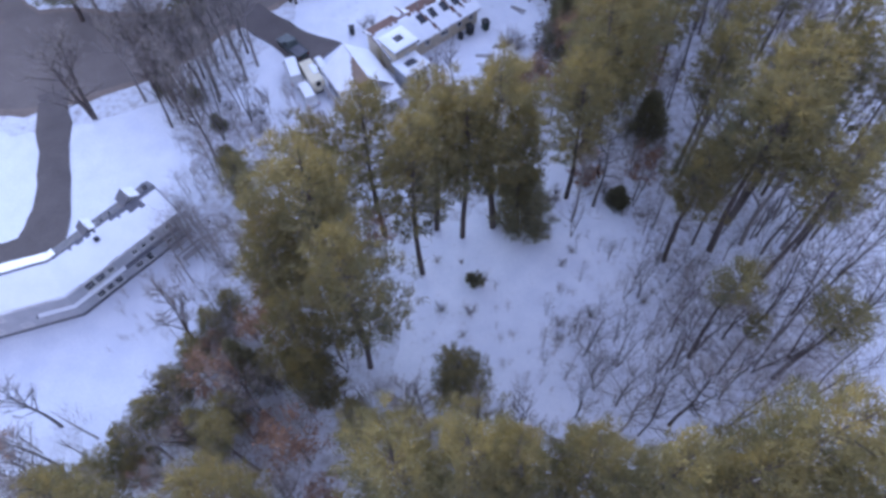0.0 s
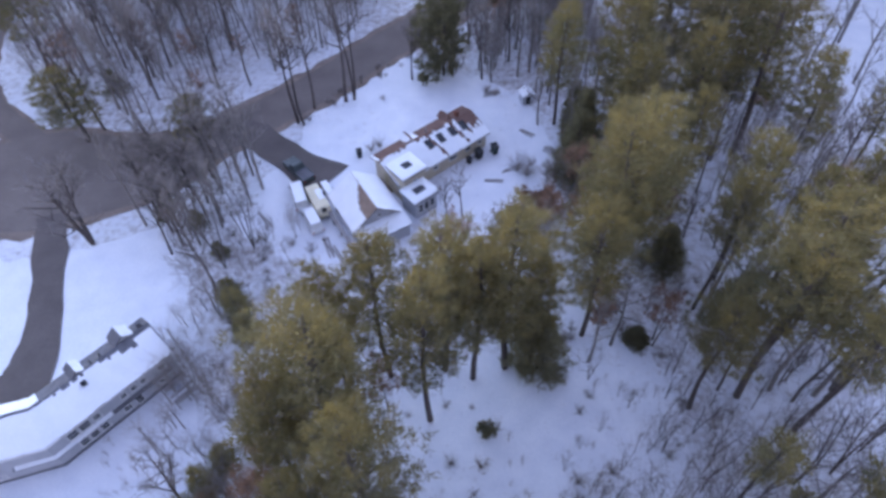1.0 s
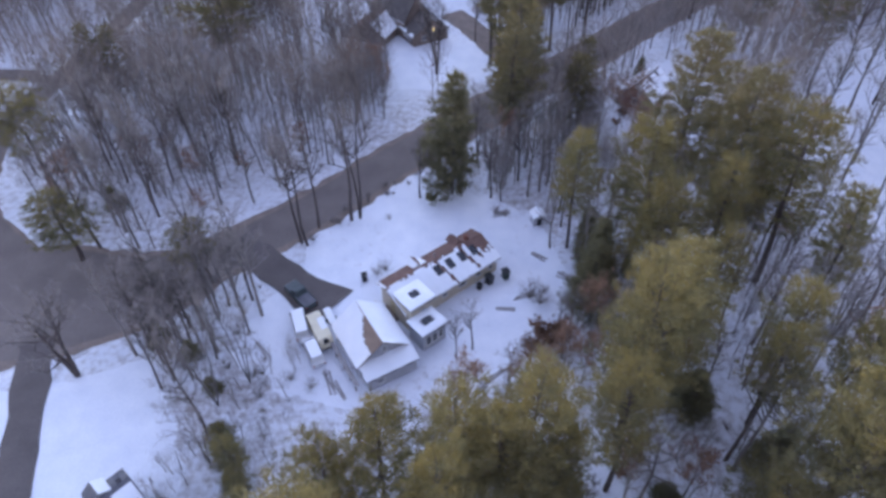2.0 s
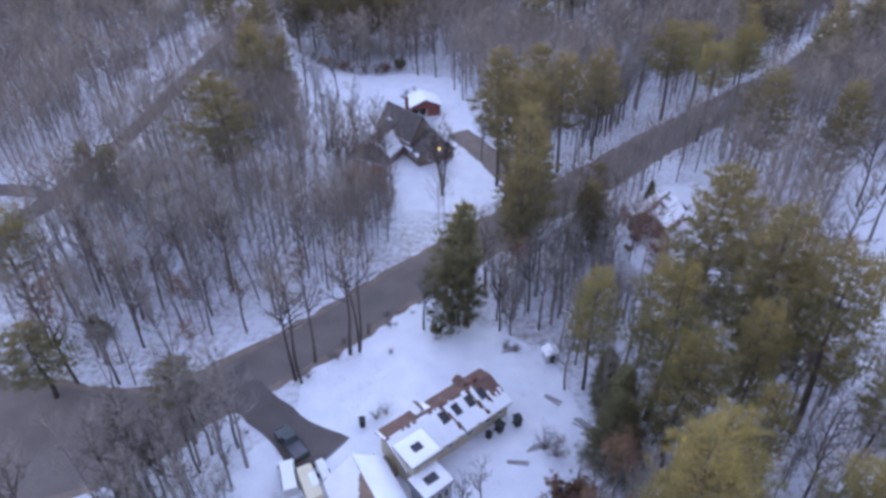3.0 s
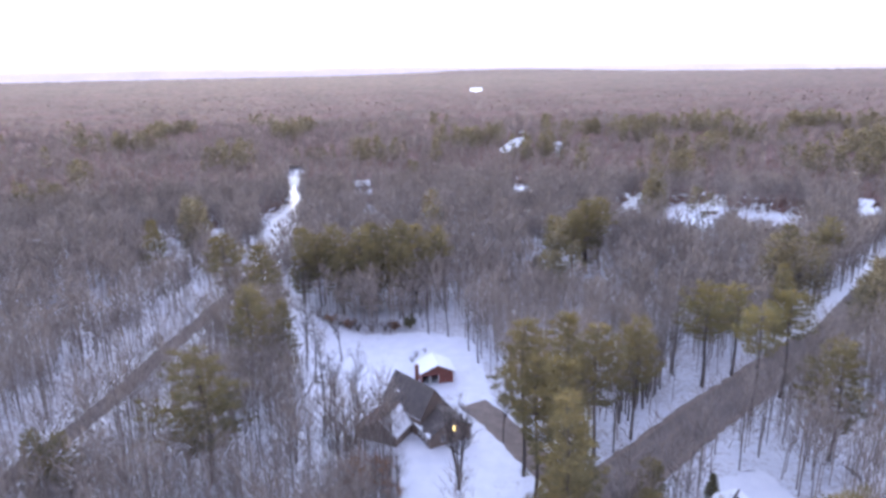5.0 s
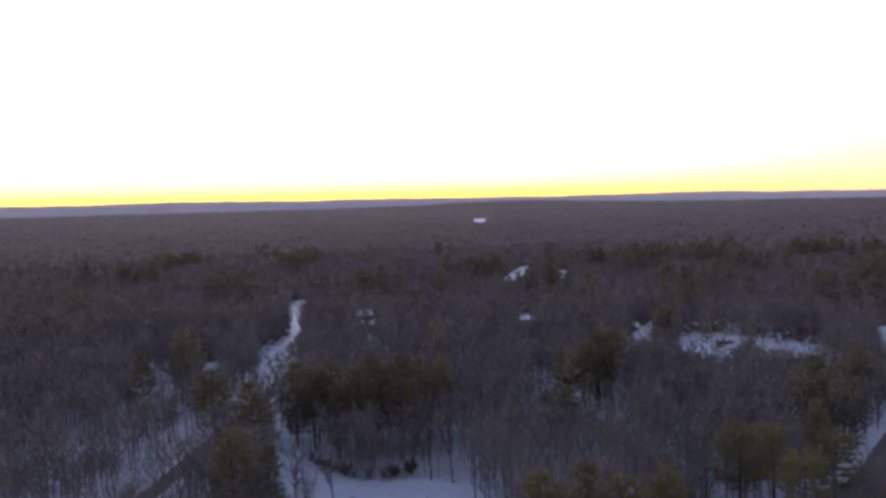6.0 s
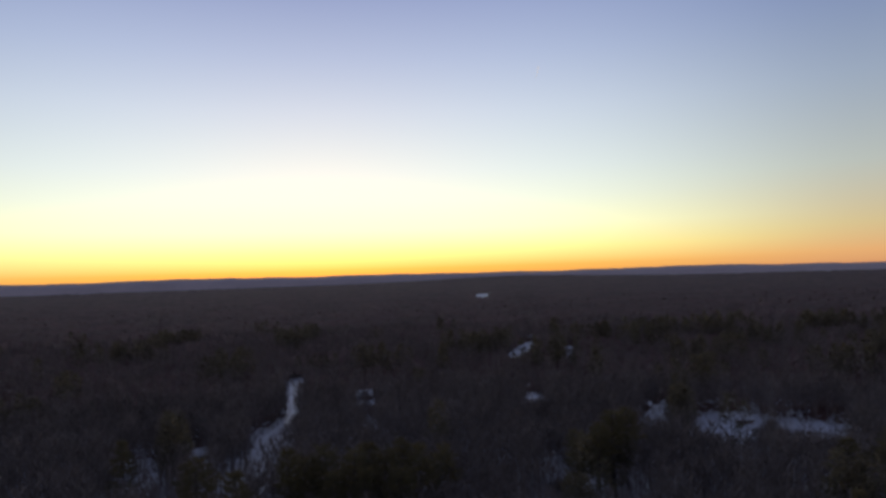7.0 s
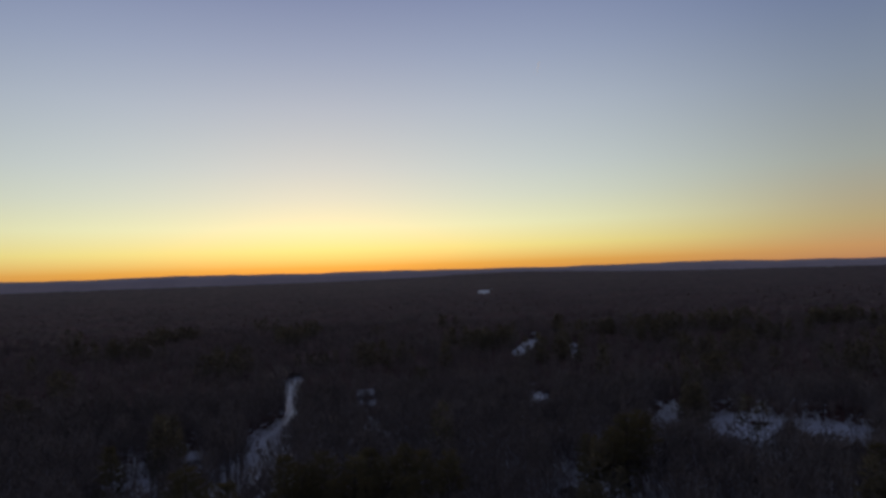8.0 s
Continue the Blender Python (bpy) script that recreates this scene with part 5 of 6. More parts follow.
def build_cream_house():
    h = thing("house", pose(-2.1, 77.5, 0, 0, 0, 38.4), "long cream house with snowy front roof and bare brown back slope", "house")
    L, W, wall, top, off = 15.6, 5.4, 2.75, 4.15, 1.05
    part("foundation", boxed(-L / 2 + 0.05, L / 2 - 0.05, -W / 2 + 0.05, W / 2 - 0.05, -0.2, 0.35), M_CONCRETE, h)
    walls, s = gable_block(h, L, W, wall, top, off, M_SIDING, M_ROOFBROWN, over=0.45, back=3.75)
    clapboards(h, -L / 2, L / 2, -W / 2, 0.36, wall - 0.1, -1, M_SIDING)

    def keep(a, b):
        ragged = 0.05 * noise.noise((a * 40, b * 9, 2.0))
        if a > 0.80 and b > 0.42 + 0.9 * (0.93 - a) + ragged * 3 and noise.noise((a * 30, b * 5, 5.0)) > -0.25:
            return False
        if 0.525 < a + 0.05 * b < 0.555 and b < 0.9 or 0.77 < a + 0.05 * b < 0.80 and 0.1 < b < 0.95 or 0.86 < a + 0.04 * b < 0.885 and 0.3 < b:
            return False
        return b < 0.96 + ragged

    o, u, v, lu, lv = s[-1]
    snow_cover(h, o, u, v, lu, lv, keep)
    o, u, v, lu, lv = s[1]
    snow_cover(h, o, u, v, lu, lv, lambda a, b: 0.34 < a < 0.44 and b < 0.75 or a < 0.02, 0.10)
    for a in (0.46, 0.585, 0.71, 0.83):
        p = on_slope(s[-1], a, 0.66, 0.08)
        skylight(h, p, s[-1][1], s[-1][2], 0.95, 1.5)
    for x, w in ((-1.5, 0.9), (1.6, 1.4), (4.4, 0.9), (6.6, 0.7)):
        window(h, x, -W / 2 - 0.035, 1.75, w, 1.05)
    window(h, L / 2, 0, 1.7, 1.1, 1.1, "+x")
    # two small back dormers with snow on them
    for x in (-2.4, 4.6):
        d = part("dormer", prismed([(-0.55, 2.5), (0.55, 2.5), (0.55, 3.85), (0, 4.3), (-0.55, 3.85)], "y", 1.9, 3.4), M_SIDING, h, "small back dormer", pose(x, 0, 0))
        for sd in (-1, 1):
            pts = [(sd * 0.0, 4.33), (sd * 0.75, 3.75), (sd * 0.75, 3.87), (sd * 0.0, 4.47)]
            part("roof_slope", prismed(pts, "y", 1.7, 3.6), M_SNOW if sd < 0 and x < 0 else M_ROOFBROWN, d)
        window(d, 0, 3.405, 3.4, 0.6, 0.6, "+y")
    flat_wing(h, pose(-6.25, -2.6, 0), 3.6, 3.4, 4.5, 0.3, M_SIDING, (("-y", 1, 0.9, 1.2, 3.0), ("+x", 1, 0.8, 1.0, 3.2)), "")
    flat_wing(h, pose(-6.9, -6.0, 0), 3.5, 2.9, 2.95, 0.3, M_GREYSIDING, (("-y", 3, 0.85, 1.5, 1.6), ("+x", 2, 0.85, 1.4, 1.6)), "")
    # entry porch in warm tan paint at the west end
    porch = part("porch", boxed(-9.7, -7.9, -1.3, 1.7, 0.0, 0.45, bevel=0.03), M_WOOD, h, "small timber entry porch")
    for py in (-1.2, 1.6):
        part("post", boxed(-9.65, -9.5, py - 0.07, py + 0.07, 0.45, 2.4), M_WHITE, porch)
    part("door", boxed(-7.97, -7.9, -0.45, 0.45, 0.46, 2.5, bevel=0.02), M_TAN, porch, "tan entrance door")
    part("rail", boxed(-9.62, -9.55, -1.12, 1.52, 1.3, 1.38), M_WHITE, porch)
    bm = bmesh.new()
    bmesh.ops.create_uvsphere(bm, u_segments=12, v_segments=8, radius=0.16)
    lamp = part("porch_lamp", bm, M_LAMP, porch, "small lit porch globe", pose(-9.57, -1.2, 2.62))
    part("bracket", boxed(-0.05, 0.05, -0.05, 0.05, -0.24, -0.14), M_DARK, lamp)
    chimney(h, 5.9, 1.6, 2.9, 4.8, 0.5)
    part("vent_pipe", boxed(0.3, 0.42, 1.6, 1.72, 3.8, 4.75), M_METAL, h)
    return h


def build_garage():
    h = thing("garage", pose(-10.8, 67.0, 0, 0, 0, -60.6), "pale grey gabled garage with a snowy roof and bare brown patch", "garage")
    L, W, wall, top = 7.0, 6.6, 2.75, 5.2
    walls, s = gable_block(h, L, W, wall, top, 0.0, M_GREYSIDING, M_TANROOF)
    o, u, v, lu, lv = s[1]
    snow_cover(h, o, u, v, lu, lv, lambda a, b: True)
    o, u, v, lu, lv = s[-1]
    snow_cover(h, o, u, v, lu, lv, lambda a, b: not (b > 0.56 + 0.9 * max(0.0, 0.75 - a) + 0.08 * noise.noise((a * 9, b * 9, 3)) and 0.35 < a))
    window(h, L / 2, 0.3, 3.6, 0.6, 0.7, "+x")
    part("garage_door", boxed(-L / 2 - 0.05, -L / 2 - 0.005, -2.4, 2.4, 0.05, 2.25, bevel=0.015), M_WHITE, h, "wide white overhead door")
    lean = part("lean_to", prismed([(L / 2 + 0.02, 0), (L / 2 + 2.2, 0), (L / 2 + 2.2, 2.1), (L / 2 + 0.02, 2.55)], "y", -3.1, 3.4), M_GREYSIDING, h, "low lean-to against the gable")
    roof = prismed([(L / 2 + 0.03, 2.57), (L / 2 + 2.5, 2.1), (L / 2 + 2.5, 2.24), (L / 2 + 0.03, 2.71)], "y", -3.35, 3.65)
    part("roof", roof, M_ROOFGREY, lean)
    d = Vector((-2.47, 0, 0.47))
    snow_cover(lean, (L / 2 + 2.5, -3.35, 2.24), (0, 1, 0), d, 7.0, d.length, lambda a, b: True, 0.14)
    window(lean, L / 2 + 2.2, -1.5, 1.2, 1.0, 0.8, "+x")
    # timber strip on posts, added for the narrow band below the west eave
    eave_strip = part("eave_strip", boxed(-L / 2 + 0.2, L / 2 + 1.6, -W / 2 - 1.25, -W / 2 - 0.75, 1.15, 1.27, bevel=0.02), M_OLDWOOD, h, "frosted old timber strip added along the eave")
    for x in (-3.1, -1.0, 1.2, 3.2, 4.9):
        part("post", boxed(x - 0.06, x + 0.06, -W / 2 - 1.2, -W / 2 - 1.08, 0.0, 1.15), M_WOOD, eave_strip)
    return h


def sweep(bm, prof, path, sway=0.0):
    """Carries a closed outline of (offset, height) pairs along a line in plan, mitred at its bends."""
    rings = []
    n = len(path)
    for i, p in enumerate(path):
        a, b = path[max(0, i - 1)], path[min(n - 1, i + 1)]
        d1 = (Vector(p) - Vector(a)).normalized() if i else None
        d2 = (Vector(b) - Vector(p)).normalized() if i < n - 1 else None
        d1, d2 = d1 or d2, d2 or d1
        m = Vector((d1.y + d2.y, -d1.x - d2.x)).normalized()
        m /= max(0.3, m.dot(Vector((d1.y, -d1.x))))
        ring = []
        for k, (o, z) in enumerate(prof):
            w = sway * noise.noise((p[0] * 0.9, p[1] * 0.9, k // 2 + 0.5))
            ring.append(bm.verts.new((p[0] + m.x * (o + w), p[1] + m.y * (o + w), z + 0.15 * w)))
        rings.append(ring)
    for a, b in zip(rings, rings[1:]):
        for i in range(len(prof)):
            j = (i + 1) % len(prof)
            bm.faces.new((a[i], a[j], b[j], b[i]))
    bm.faces.new(rings[0])
    bm.faces.new(rings[-1][::-1])
    bmesh.ops.recalc_face_normals(bm, faces=bm.faces)
    return bm


def dense(path, step=0.5):
    out = []
    for a, b in zip(path, path[1:]):
        n = max(1, int(math.hypot(b[0] - a[0], b[1] - a[1]) / step))
        out += [(a[0] + (b[0] - a[0]) * i / n, a[1] + (b[1] - a[1]) * i / n) for i in range(n)]
    return out + [path[-1]]


def build_long_house():
    h = thing("house", pose(-38.0, 41.2, 0, 0, 0, 46.9), "long pale grey two-level house bent in the middle under snow", "house")
    c, s = math.cos(radians(30.5)), math.sin(radians(30.5))
    end, bend = (7.5, 0.1), (-5.8, 0.1)
    west = (bend[0] - 18 * c, bend[1] + 18 * s)
    full = [end, bend, west]
    over = [(7.85, 0.1), bend, (west[0] - 0.3 * c, west[1] + 0.3 * s)]
    part("wall", sweep(bmesh.new(), [(-3.55, 0.0), (2.1, 0.0), (2.1, 4.95), (0.3, 5.78), (-3.55, 4.35)], full), M_GREYSIDING, h)
    # foundation band coloured darker than the wall above it
    part("foundation", sweep(bmesh.new(), [(-3.62, -0.2), (2.17, -0.2), (2.17, 0.42), (-3.62, 0.42)], full), M_ROOFGREY, h, "dark grey foundation band")
    z = 0.43
    while z < 4.2:
        if not 2.0 < z < 2.7:
            part("board", sweep(bmesh.new(), [(-3.552, z), (-3.60, z), (-3.562, z + 0.27), (-3.552, z + 0.27)], full), M_GREYSIDING, h)
        z += 0.28
    part("roof_slope", sweep(bmesh.new(), [(0.3, 5.80), (0.3, 5.94), (-3.72, 4.45), (-3.72, 4.31)], over), M_ROOFGREY, h)
    part("roof_slope", sweep(bmesh.new(), [(0.304, 5.80), (0.304, 5.94), (2.3, 5.01), (2.3, 4.87)], over), M_ROOFGREY, h)
    part("fascia", sweep(bmesh.new(), [(-3.724, 4.29), (-3.77, 4.29), (-3.77, 4.46), (-3.724, 4.46)], over), M_WHITE, h, "white eave board")
    inner = dense([(-5.2, 0.1), bend, (west[0] - 0.2 * c, west[1] + 0.2 * s)])
    part("snow_cover", sweep(bmesh.new(), [(0.12, 5.885), (0.08, 6.03), (-3.6, 4.68), (-3.73, 4.51), (-3.70, 4.465)], inner, 0.12), M_SNOW, h, "white layer of old snow")

    def lies(a, b):
        torn = 0.08 * noise.noise((a * 22, 0.5, 4.0))
        if 0.70 < a + torn * 0.3 < 0.83 and b > 0.74 + torn:
            return False
        return b < (0.97 if a < 0.55 else 0.91) + torn

    snow_cover(h, (-5.5, -3.6, 4.43), (1, 0, 0), (0, 3.85, 1.40), 13.2, 4.05, lies, 0.17)
    back = dense([(-4.6, 0.1), bend, (west[0] - 0.2 * c, west[1] + 0.2 * s)])
    part("snow_cover", sweep(bmesh.new(), [(0.5, 5.88), (0.55, 6.0), (2.2, 5.22), (2.26, 5.05)], back, 0.15), M_SNOW, h, "white layer of old snow")
    skylight(h, (-0.6, -0.85, 5.62), (1, 0, 0), (0, 4.25, 1.58), 0.55, 0.55)
    # pent roof between the storeys, white with snow at the bend
    pent = part("pent_roof", sweep(bmesh.new(), [(-3.56, 2.32), (-3.9, 2.14), (-3.9, 2.22), (-3.56, 2.46)], [(6.8, 0.1), bend, (bend[0] - 3.0 * c, bend[1] + 3.0 * s)]), M_ROOFGREY, h, "narrow pent roof between the storeys")
    part("snow_cover", sweep(bmesh.new(), [(-3.565, 2.45), (-3.9, 2.225), (-3.88, 2.33), (-3.565, 2.58)], dense([(-0.4, 0.1), bend, (bend[0] - 2.8 * c, bend[1] + 2.8 * s)]), 0.05), M_SNOW, pent)
    for x, w, hh in ((-4.3, 1.2, 1.2), (-3.0, 1.2, 1.2), (-1.7, 0.9, 0.9), (1.4, 0.8, 0.8), (2.6, 0.8, 0.8), (3.7, 0.8, 0.8), (5.9, 0.9, 0.8)):
        window(h, x, -3.53, 3.5, w, hh)
    for x, w, hh in ((-4.0, 1.0, 1.05), (-2.85, 1.0, 1.05), (-1.7, 1.0, 1.05), (1.0, 1.0, 0.9), (2.4, 0.9, 1.3), (5.2, 0.8, 0.9)):
        window(h, x, -3.53, 1.3, w, hh)
    window(h, 7.5, -1.2, 3.3, 1.0, 1.1, "+x")
    window(h, 7.5, 1.0, 1.4, 1.0, 1.1, "+x")
    for far, z in ((4.6, 1.2), (6.4, 3.4), (7.6, 1.2), (8.6, 3.4), (12.0, 3.4)):
        window(h, bend[0] - far * c - 3.53 * s, bend[1] + far * s - 3.53 * c, z, 1.1, 0.9, skew=-30.5)
    # back dormers whose snowy tips stand over the ridge
    for x, w, top in ((4.9, 0.95, 6.55), (-0.5, 0.6, 6.25)):
        d = part("dormer", prismed([(-w, 4.6), (w, 4.6), (w, top - 0.75 * w), (0, top), (-w, top - 0.75 * w)], "y", 0.55, 2.0), M_GREYSIDING, h, "dormer on the back slope", pose(x, 0, 0))
        for sd in (-1, 1):
            part("roof_slope", prismed([(0, top + 0.02), (sd * (w + 0.2), top - 0.75 * (w + 0.2) + 0.02), (sd * (w + 0.2), top - 0.75 * (w + 0.2) + 0.16), (0, top + 0.16)], "y", 0.4, 2.2), M_SNOW if sd > 0 else M_ROOFGREY, d)
    for x in (2.2, 1.1):
        part("vent_pipe", boxed(x - 0.07, x + 0.07, 0.5, 0.64, 5.6, 6.45), M_DARK, h)
    bm = boxed(-0.22, 0.22, -0.22, 0.22, 4.6, 6.55)
    box(bm, -0.27, 0.27, -0.27, 0.27, 6.4, 6.5)
    part("chimney", bm, M_ROOFGREY, h, "dark grey chimney", pose(6.9, 0.8, 0))
    return h


def build_deck():
    d = thing("deck", pose(-29.9, 41.6, 0, 0, 0, 46.9), "weathered grey timber deck with thin rails", "deck")
    for i in (0, 1, 3, 6, 7):
        y = -1.5 + i * 0.36
        part("board", boxed(-1.2, 1.6, y, y + 0.33, 1.12, 1.17), M_OLDWOOD, d)
    for x in (-1.1, 0.2, 1.5):
        for y in (-1.45, 1.35):
            part("post", boxed(x - 0.07, x + 0.07, y - 0.07, y + 0.07, 0, 2.1), M_OLDWOOD, d)
    for y in (-1.45, 1.35):
        for z in (1.5, 2.0):
            part("rail", boxed(-1.2, 1.6, y - 0.03, y + 0.03, z, z + 0.09), M_OLDWOOD, d)
    for z in (1.5, 2.0):
        part("rail", boxed(1.47, 1.53, -1.4, 1.3, z, z + 0.09), M_OLDWOOD, d)
    return d


def build_rail_fence():
    f = thing("fence", pose(-33.2, 49.5, 0, 0, 0, -52), "frosted old timber rail fence leading from the house", "fence")
    for i in range(5):
        part("post", boxed(i * 1.7 - 0.06, i * 1.7 + 0.06, -0.06, 0.06, 0, 1.15, bevel=0.01), M_OLDWOOD, f)
    for z in (0.5, 0.98):
        part("rail", boxed(-0.1, 6.9, -0.11, -0.062, z, z + 0.1), M_OLDWOOD, f)
    return f


def build_brown_house():
    h = thing("house", pose(-10.4, 157.8, 0), "brown shingled house with steep dark roofs partly under snow", "house")
    L, W, wall, top = 11.0, 7.0, 4.0, 8.7
    m = pose(0, 0, 0, 0, 0, -47)
    walls, s = gable_block(h, L, W, wall, top, 0.0, M_BROWNSIDING, M_ROOFDARK, m)
    window(walls, -L / 2, 0.9, 4.7, 0.9, 1.1, "-x")
    o, u, v, lu, lv = s[-1]
    snow_cover(walls, o, u, v, lu, lv, lambda a, b: a < 0.3 and b < 0.42 + 0.3 * noise.noise((a * 8, b * 8, 2)), 0.12)
    window(walls, 1.5, -W / 2, 2.2, 1.1, 1.2)
    chimney(h, 0.2, 5.4, 3.0, 9.0, 0.7)
    # cross gable towards the yard
    m = pose(-4.4, 3.0, 0, 0, 0, 43)
    c = part("cross_gable", prismed([(-2.3, 0), (2.3, 0), (2.3, 4.2), (0, 7.0), (-2.3, 4.2)], "y", -4.6, 0), M_BROWNSIDING, h, "gabled front of brown shingles", m)
    for sd in (-1, 1):
        part("roof_slope", prismed([(0, 7.02), (0, 7.18), (sd * 2.75, 3.85), (sd * 2.75, 3.69)], "y", -4.95, 0.5), M_ROOFDARK, c)
    window(c, 0, -4.6, 4.6, 0.9, 1.1)
    window(c, -0.9, -4.6, 1.8, 1.0, 1.2)
    # low west wing: one slope bare, one under snow
    m = pose(-5.3, -4.4, 0, 0, 0, 64)
    w1, s1 = gable_block(h, 7.6, 8.6, 2.3, 4.7, -0.9, M_BROWNSIDING, M_ROOFBROWN, m)
    o, u, v, lu, lv = s1[-1]
    snow_cover(w1, o, u, v, lu, lv, lambda a, b: b < 0.96)
    window(w1, -3.7, 0.5, 1.4, 1.0, 1.0, "-x")
    # east wing: its gable with the lit window looks down the yard
    m = pose(4.6, -4.2, 0, 0, 0, -62)
    w2, s2 = gable_block(h, 9.4, 8.4, 2.5, 5.2, 0.3, M_BROWNSIDING, M_ROOFDARK, m)
    o, u, v, lu, lv = s2[-1]
    snow_cover(w2, o, u, v, lu, lv, lambda a, b: b < 0.05 + 0.25 * noise.noise((a * 6, b * 4, 3)), 0.10)
    for x in (-1.2, 0.2, 1.6, 3.0):
        window(w2, x, -4.2, 1.4, 0.8, 1.2)
    window(w2, 4.7, 0.6, 2.9, 0.55, 1.0, "+x", M_LAMP)
    window(w2, 4.7, -1.6, 1.4, 0.9, 1.1, "+x")
    return h


def build_red_shed():
    h = thing("shed", pose(-6.9, 176.0, 0, 0, 0, 12), "red open-fronted shed with thick snow on its roof", "shed")
    L, W, wall, top = 7.0, 6.0, 2.6, 4.2
    bm = bmesh.new()
    box(bm, -L / 2, L / 2, W / 2 - 0.15, W / 2, 0, wall)
    box(bm, -L / 2, -L / 2 + 0.15, -W / 2, W / 2 - 0.15, 0, wall)
    box(bm, L / 2 - 0.15, L / 2, -W / 2, W / 2 - 0.15, 0, wall)
    box(bm, -L / 2 + 0.15, L / 2 - 0.15, -W / 2, -W / 2 + 0.12, 2.0, wall)
    box(bm, 0.3, L / 2 - 0.15, -W / 2, -W / 2 + 0.12, 0, 2.0)
    part("wall", bm, M_REDSIDING, h)
    for x in (-1.7, 0.2):
        part("post", boxed(x - 0.09, x + 0.09, -W / 2 - 0.06, -W / 2 + 0.12, 0, 2.0), M_WHITE, h)
    part("gable", prismed([(-L / 2, wall), (L / 2, wall), (0, top)], "y", -W / 2, -W / 2 + 0.12), M_REDSIDING, h)
    part("gable", prismed([(-L / 2, wall), (L / 2, wall), (0, top)], "y", W / 2 - 0.12, W / 2), M_REDSIDING, h)
    for sd in (-1, 1):
        part("roof_slope", prismed([(0, top), (0, top + 0.14), (sd * (L / 2 + 0.4), wall), (sd * (L / 2 + 0.4), wall - 0.14)], "y", -W / 2 - 0.4, W / 2 + 0.4), M_ROOFDARK, h)
        d = Vector((-sd * (L / 2 + 0.4), 0, top + 0.14 - wall))
        snow_cover(h, (sd * (L / 2 + 0.4), -W / 2 - 0.4, wall), (0, 1, 0), d, W + 0.8, d.length, lambda a, b: True, 0.22)
    return h


def build_red_house():
    h = thing("house", pose(36.6, 124.4, 0, 0, 0, 49), "small faded red-brown house with a snow-covered roof among pines", "house")
    L, W, wall, top = 8.6, 6.6, 2.7, 4.7
    walls, s = gable_block(h, L, W, wall, top, 0.4, M_REDBROWN, M_ROOFDARK)
    o, u, v, lu, lv = s[1]
    snow_cover(h, o, u, v, lu, lv, lambda a, b: b < 0.97)
    o, u, v, lu, lv = s[-1]
    snow_cover(h, o, u, v, lu, lv, lambda a, b: noise.noise((a * 7, b * 1.2, 2.0)) > -0.22 and b < 0.93)
    for x in (-2.6, 0.4, 2.8):
        window(h, x, -W / 2, 1.6, 1.0, 1.2)
    window(h, -L / 2, 0, 1.6, 1.1, 1.2, "-x")
    return h


def far_house(x, y, z, yaw, size, siding, label):
    h = thing("house", pose(x, y, z, 0, 0, yaw), label, "house", "far houses")
    L, W = 10 * size, 7 * size
    walls, s = gable_block(h, L, W, 2.8 * size, 5.2 * size, 0.0, siding, M_ROOFGREY)
    for sd in (-1, 1):
        o, u, v, lu, lv = s[sd]
        snow_cover(h, o, u, v, lu, lv, lambda a, b: True)
    for wx in (-3, 0, 3):
        window(h, wx * size, -W / 2, 1.6 * size, 1.1, 1.2)
    return h


build_cream_house()
build_garage()
build_long_house()
build_deck()
build_rail_fence()
build_brown_house()
build_red_shed()
build_red_house()
far_house(88, 600, 0, 20, 0.9, M_WHITE, "small white farmhouse far off in the woods")
far_house(70, 700, 0, 60, 1.0, M_WHITE, "white house at a distant snow patch")
far_house(116, 338, 0, -20, 0.6, M_REDSIDING, "small red outbuilding in the snowy field")
far_house(-53, 418, 0, 10, 0.9, M_GREYSIDING, "pale house among the distant trees")
far_house(-99, 304, 0, 40, 0.8, M_GREYSIDING, "pale house half hidden in the woods")


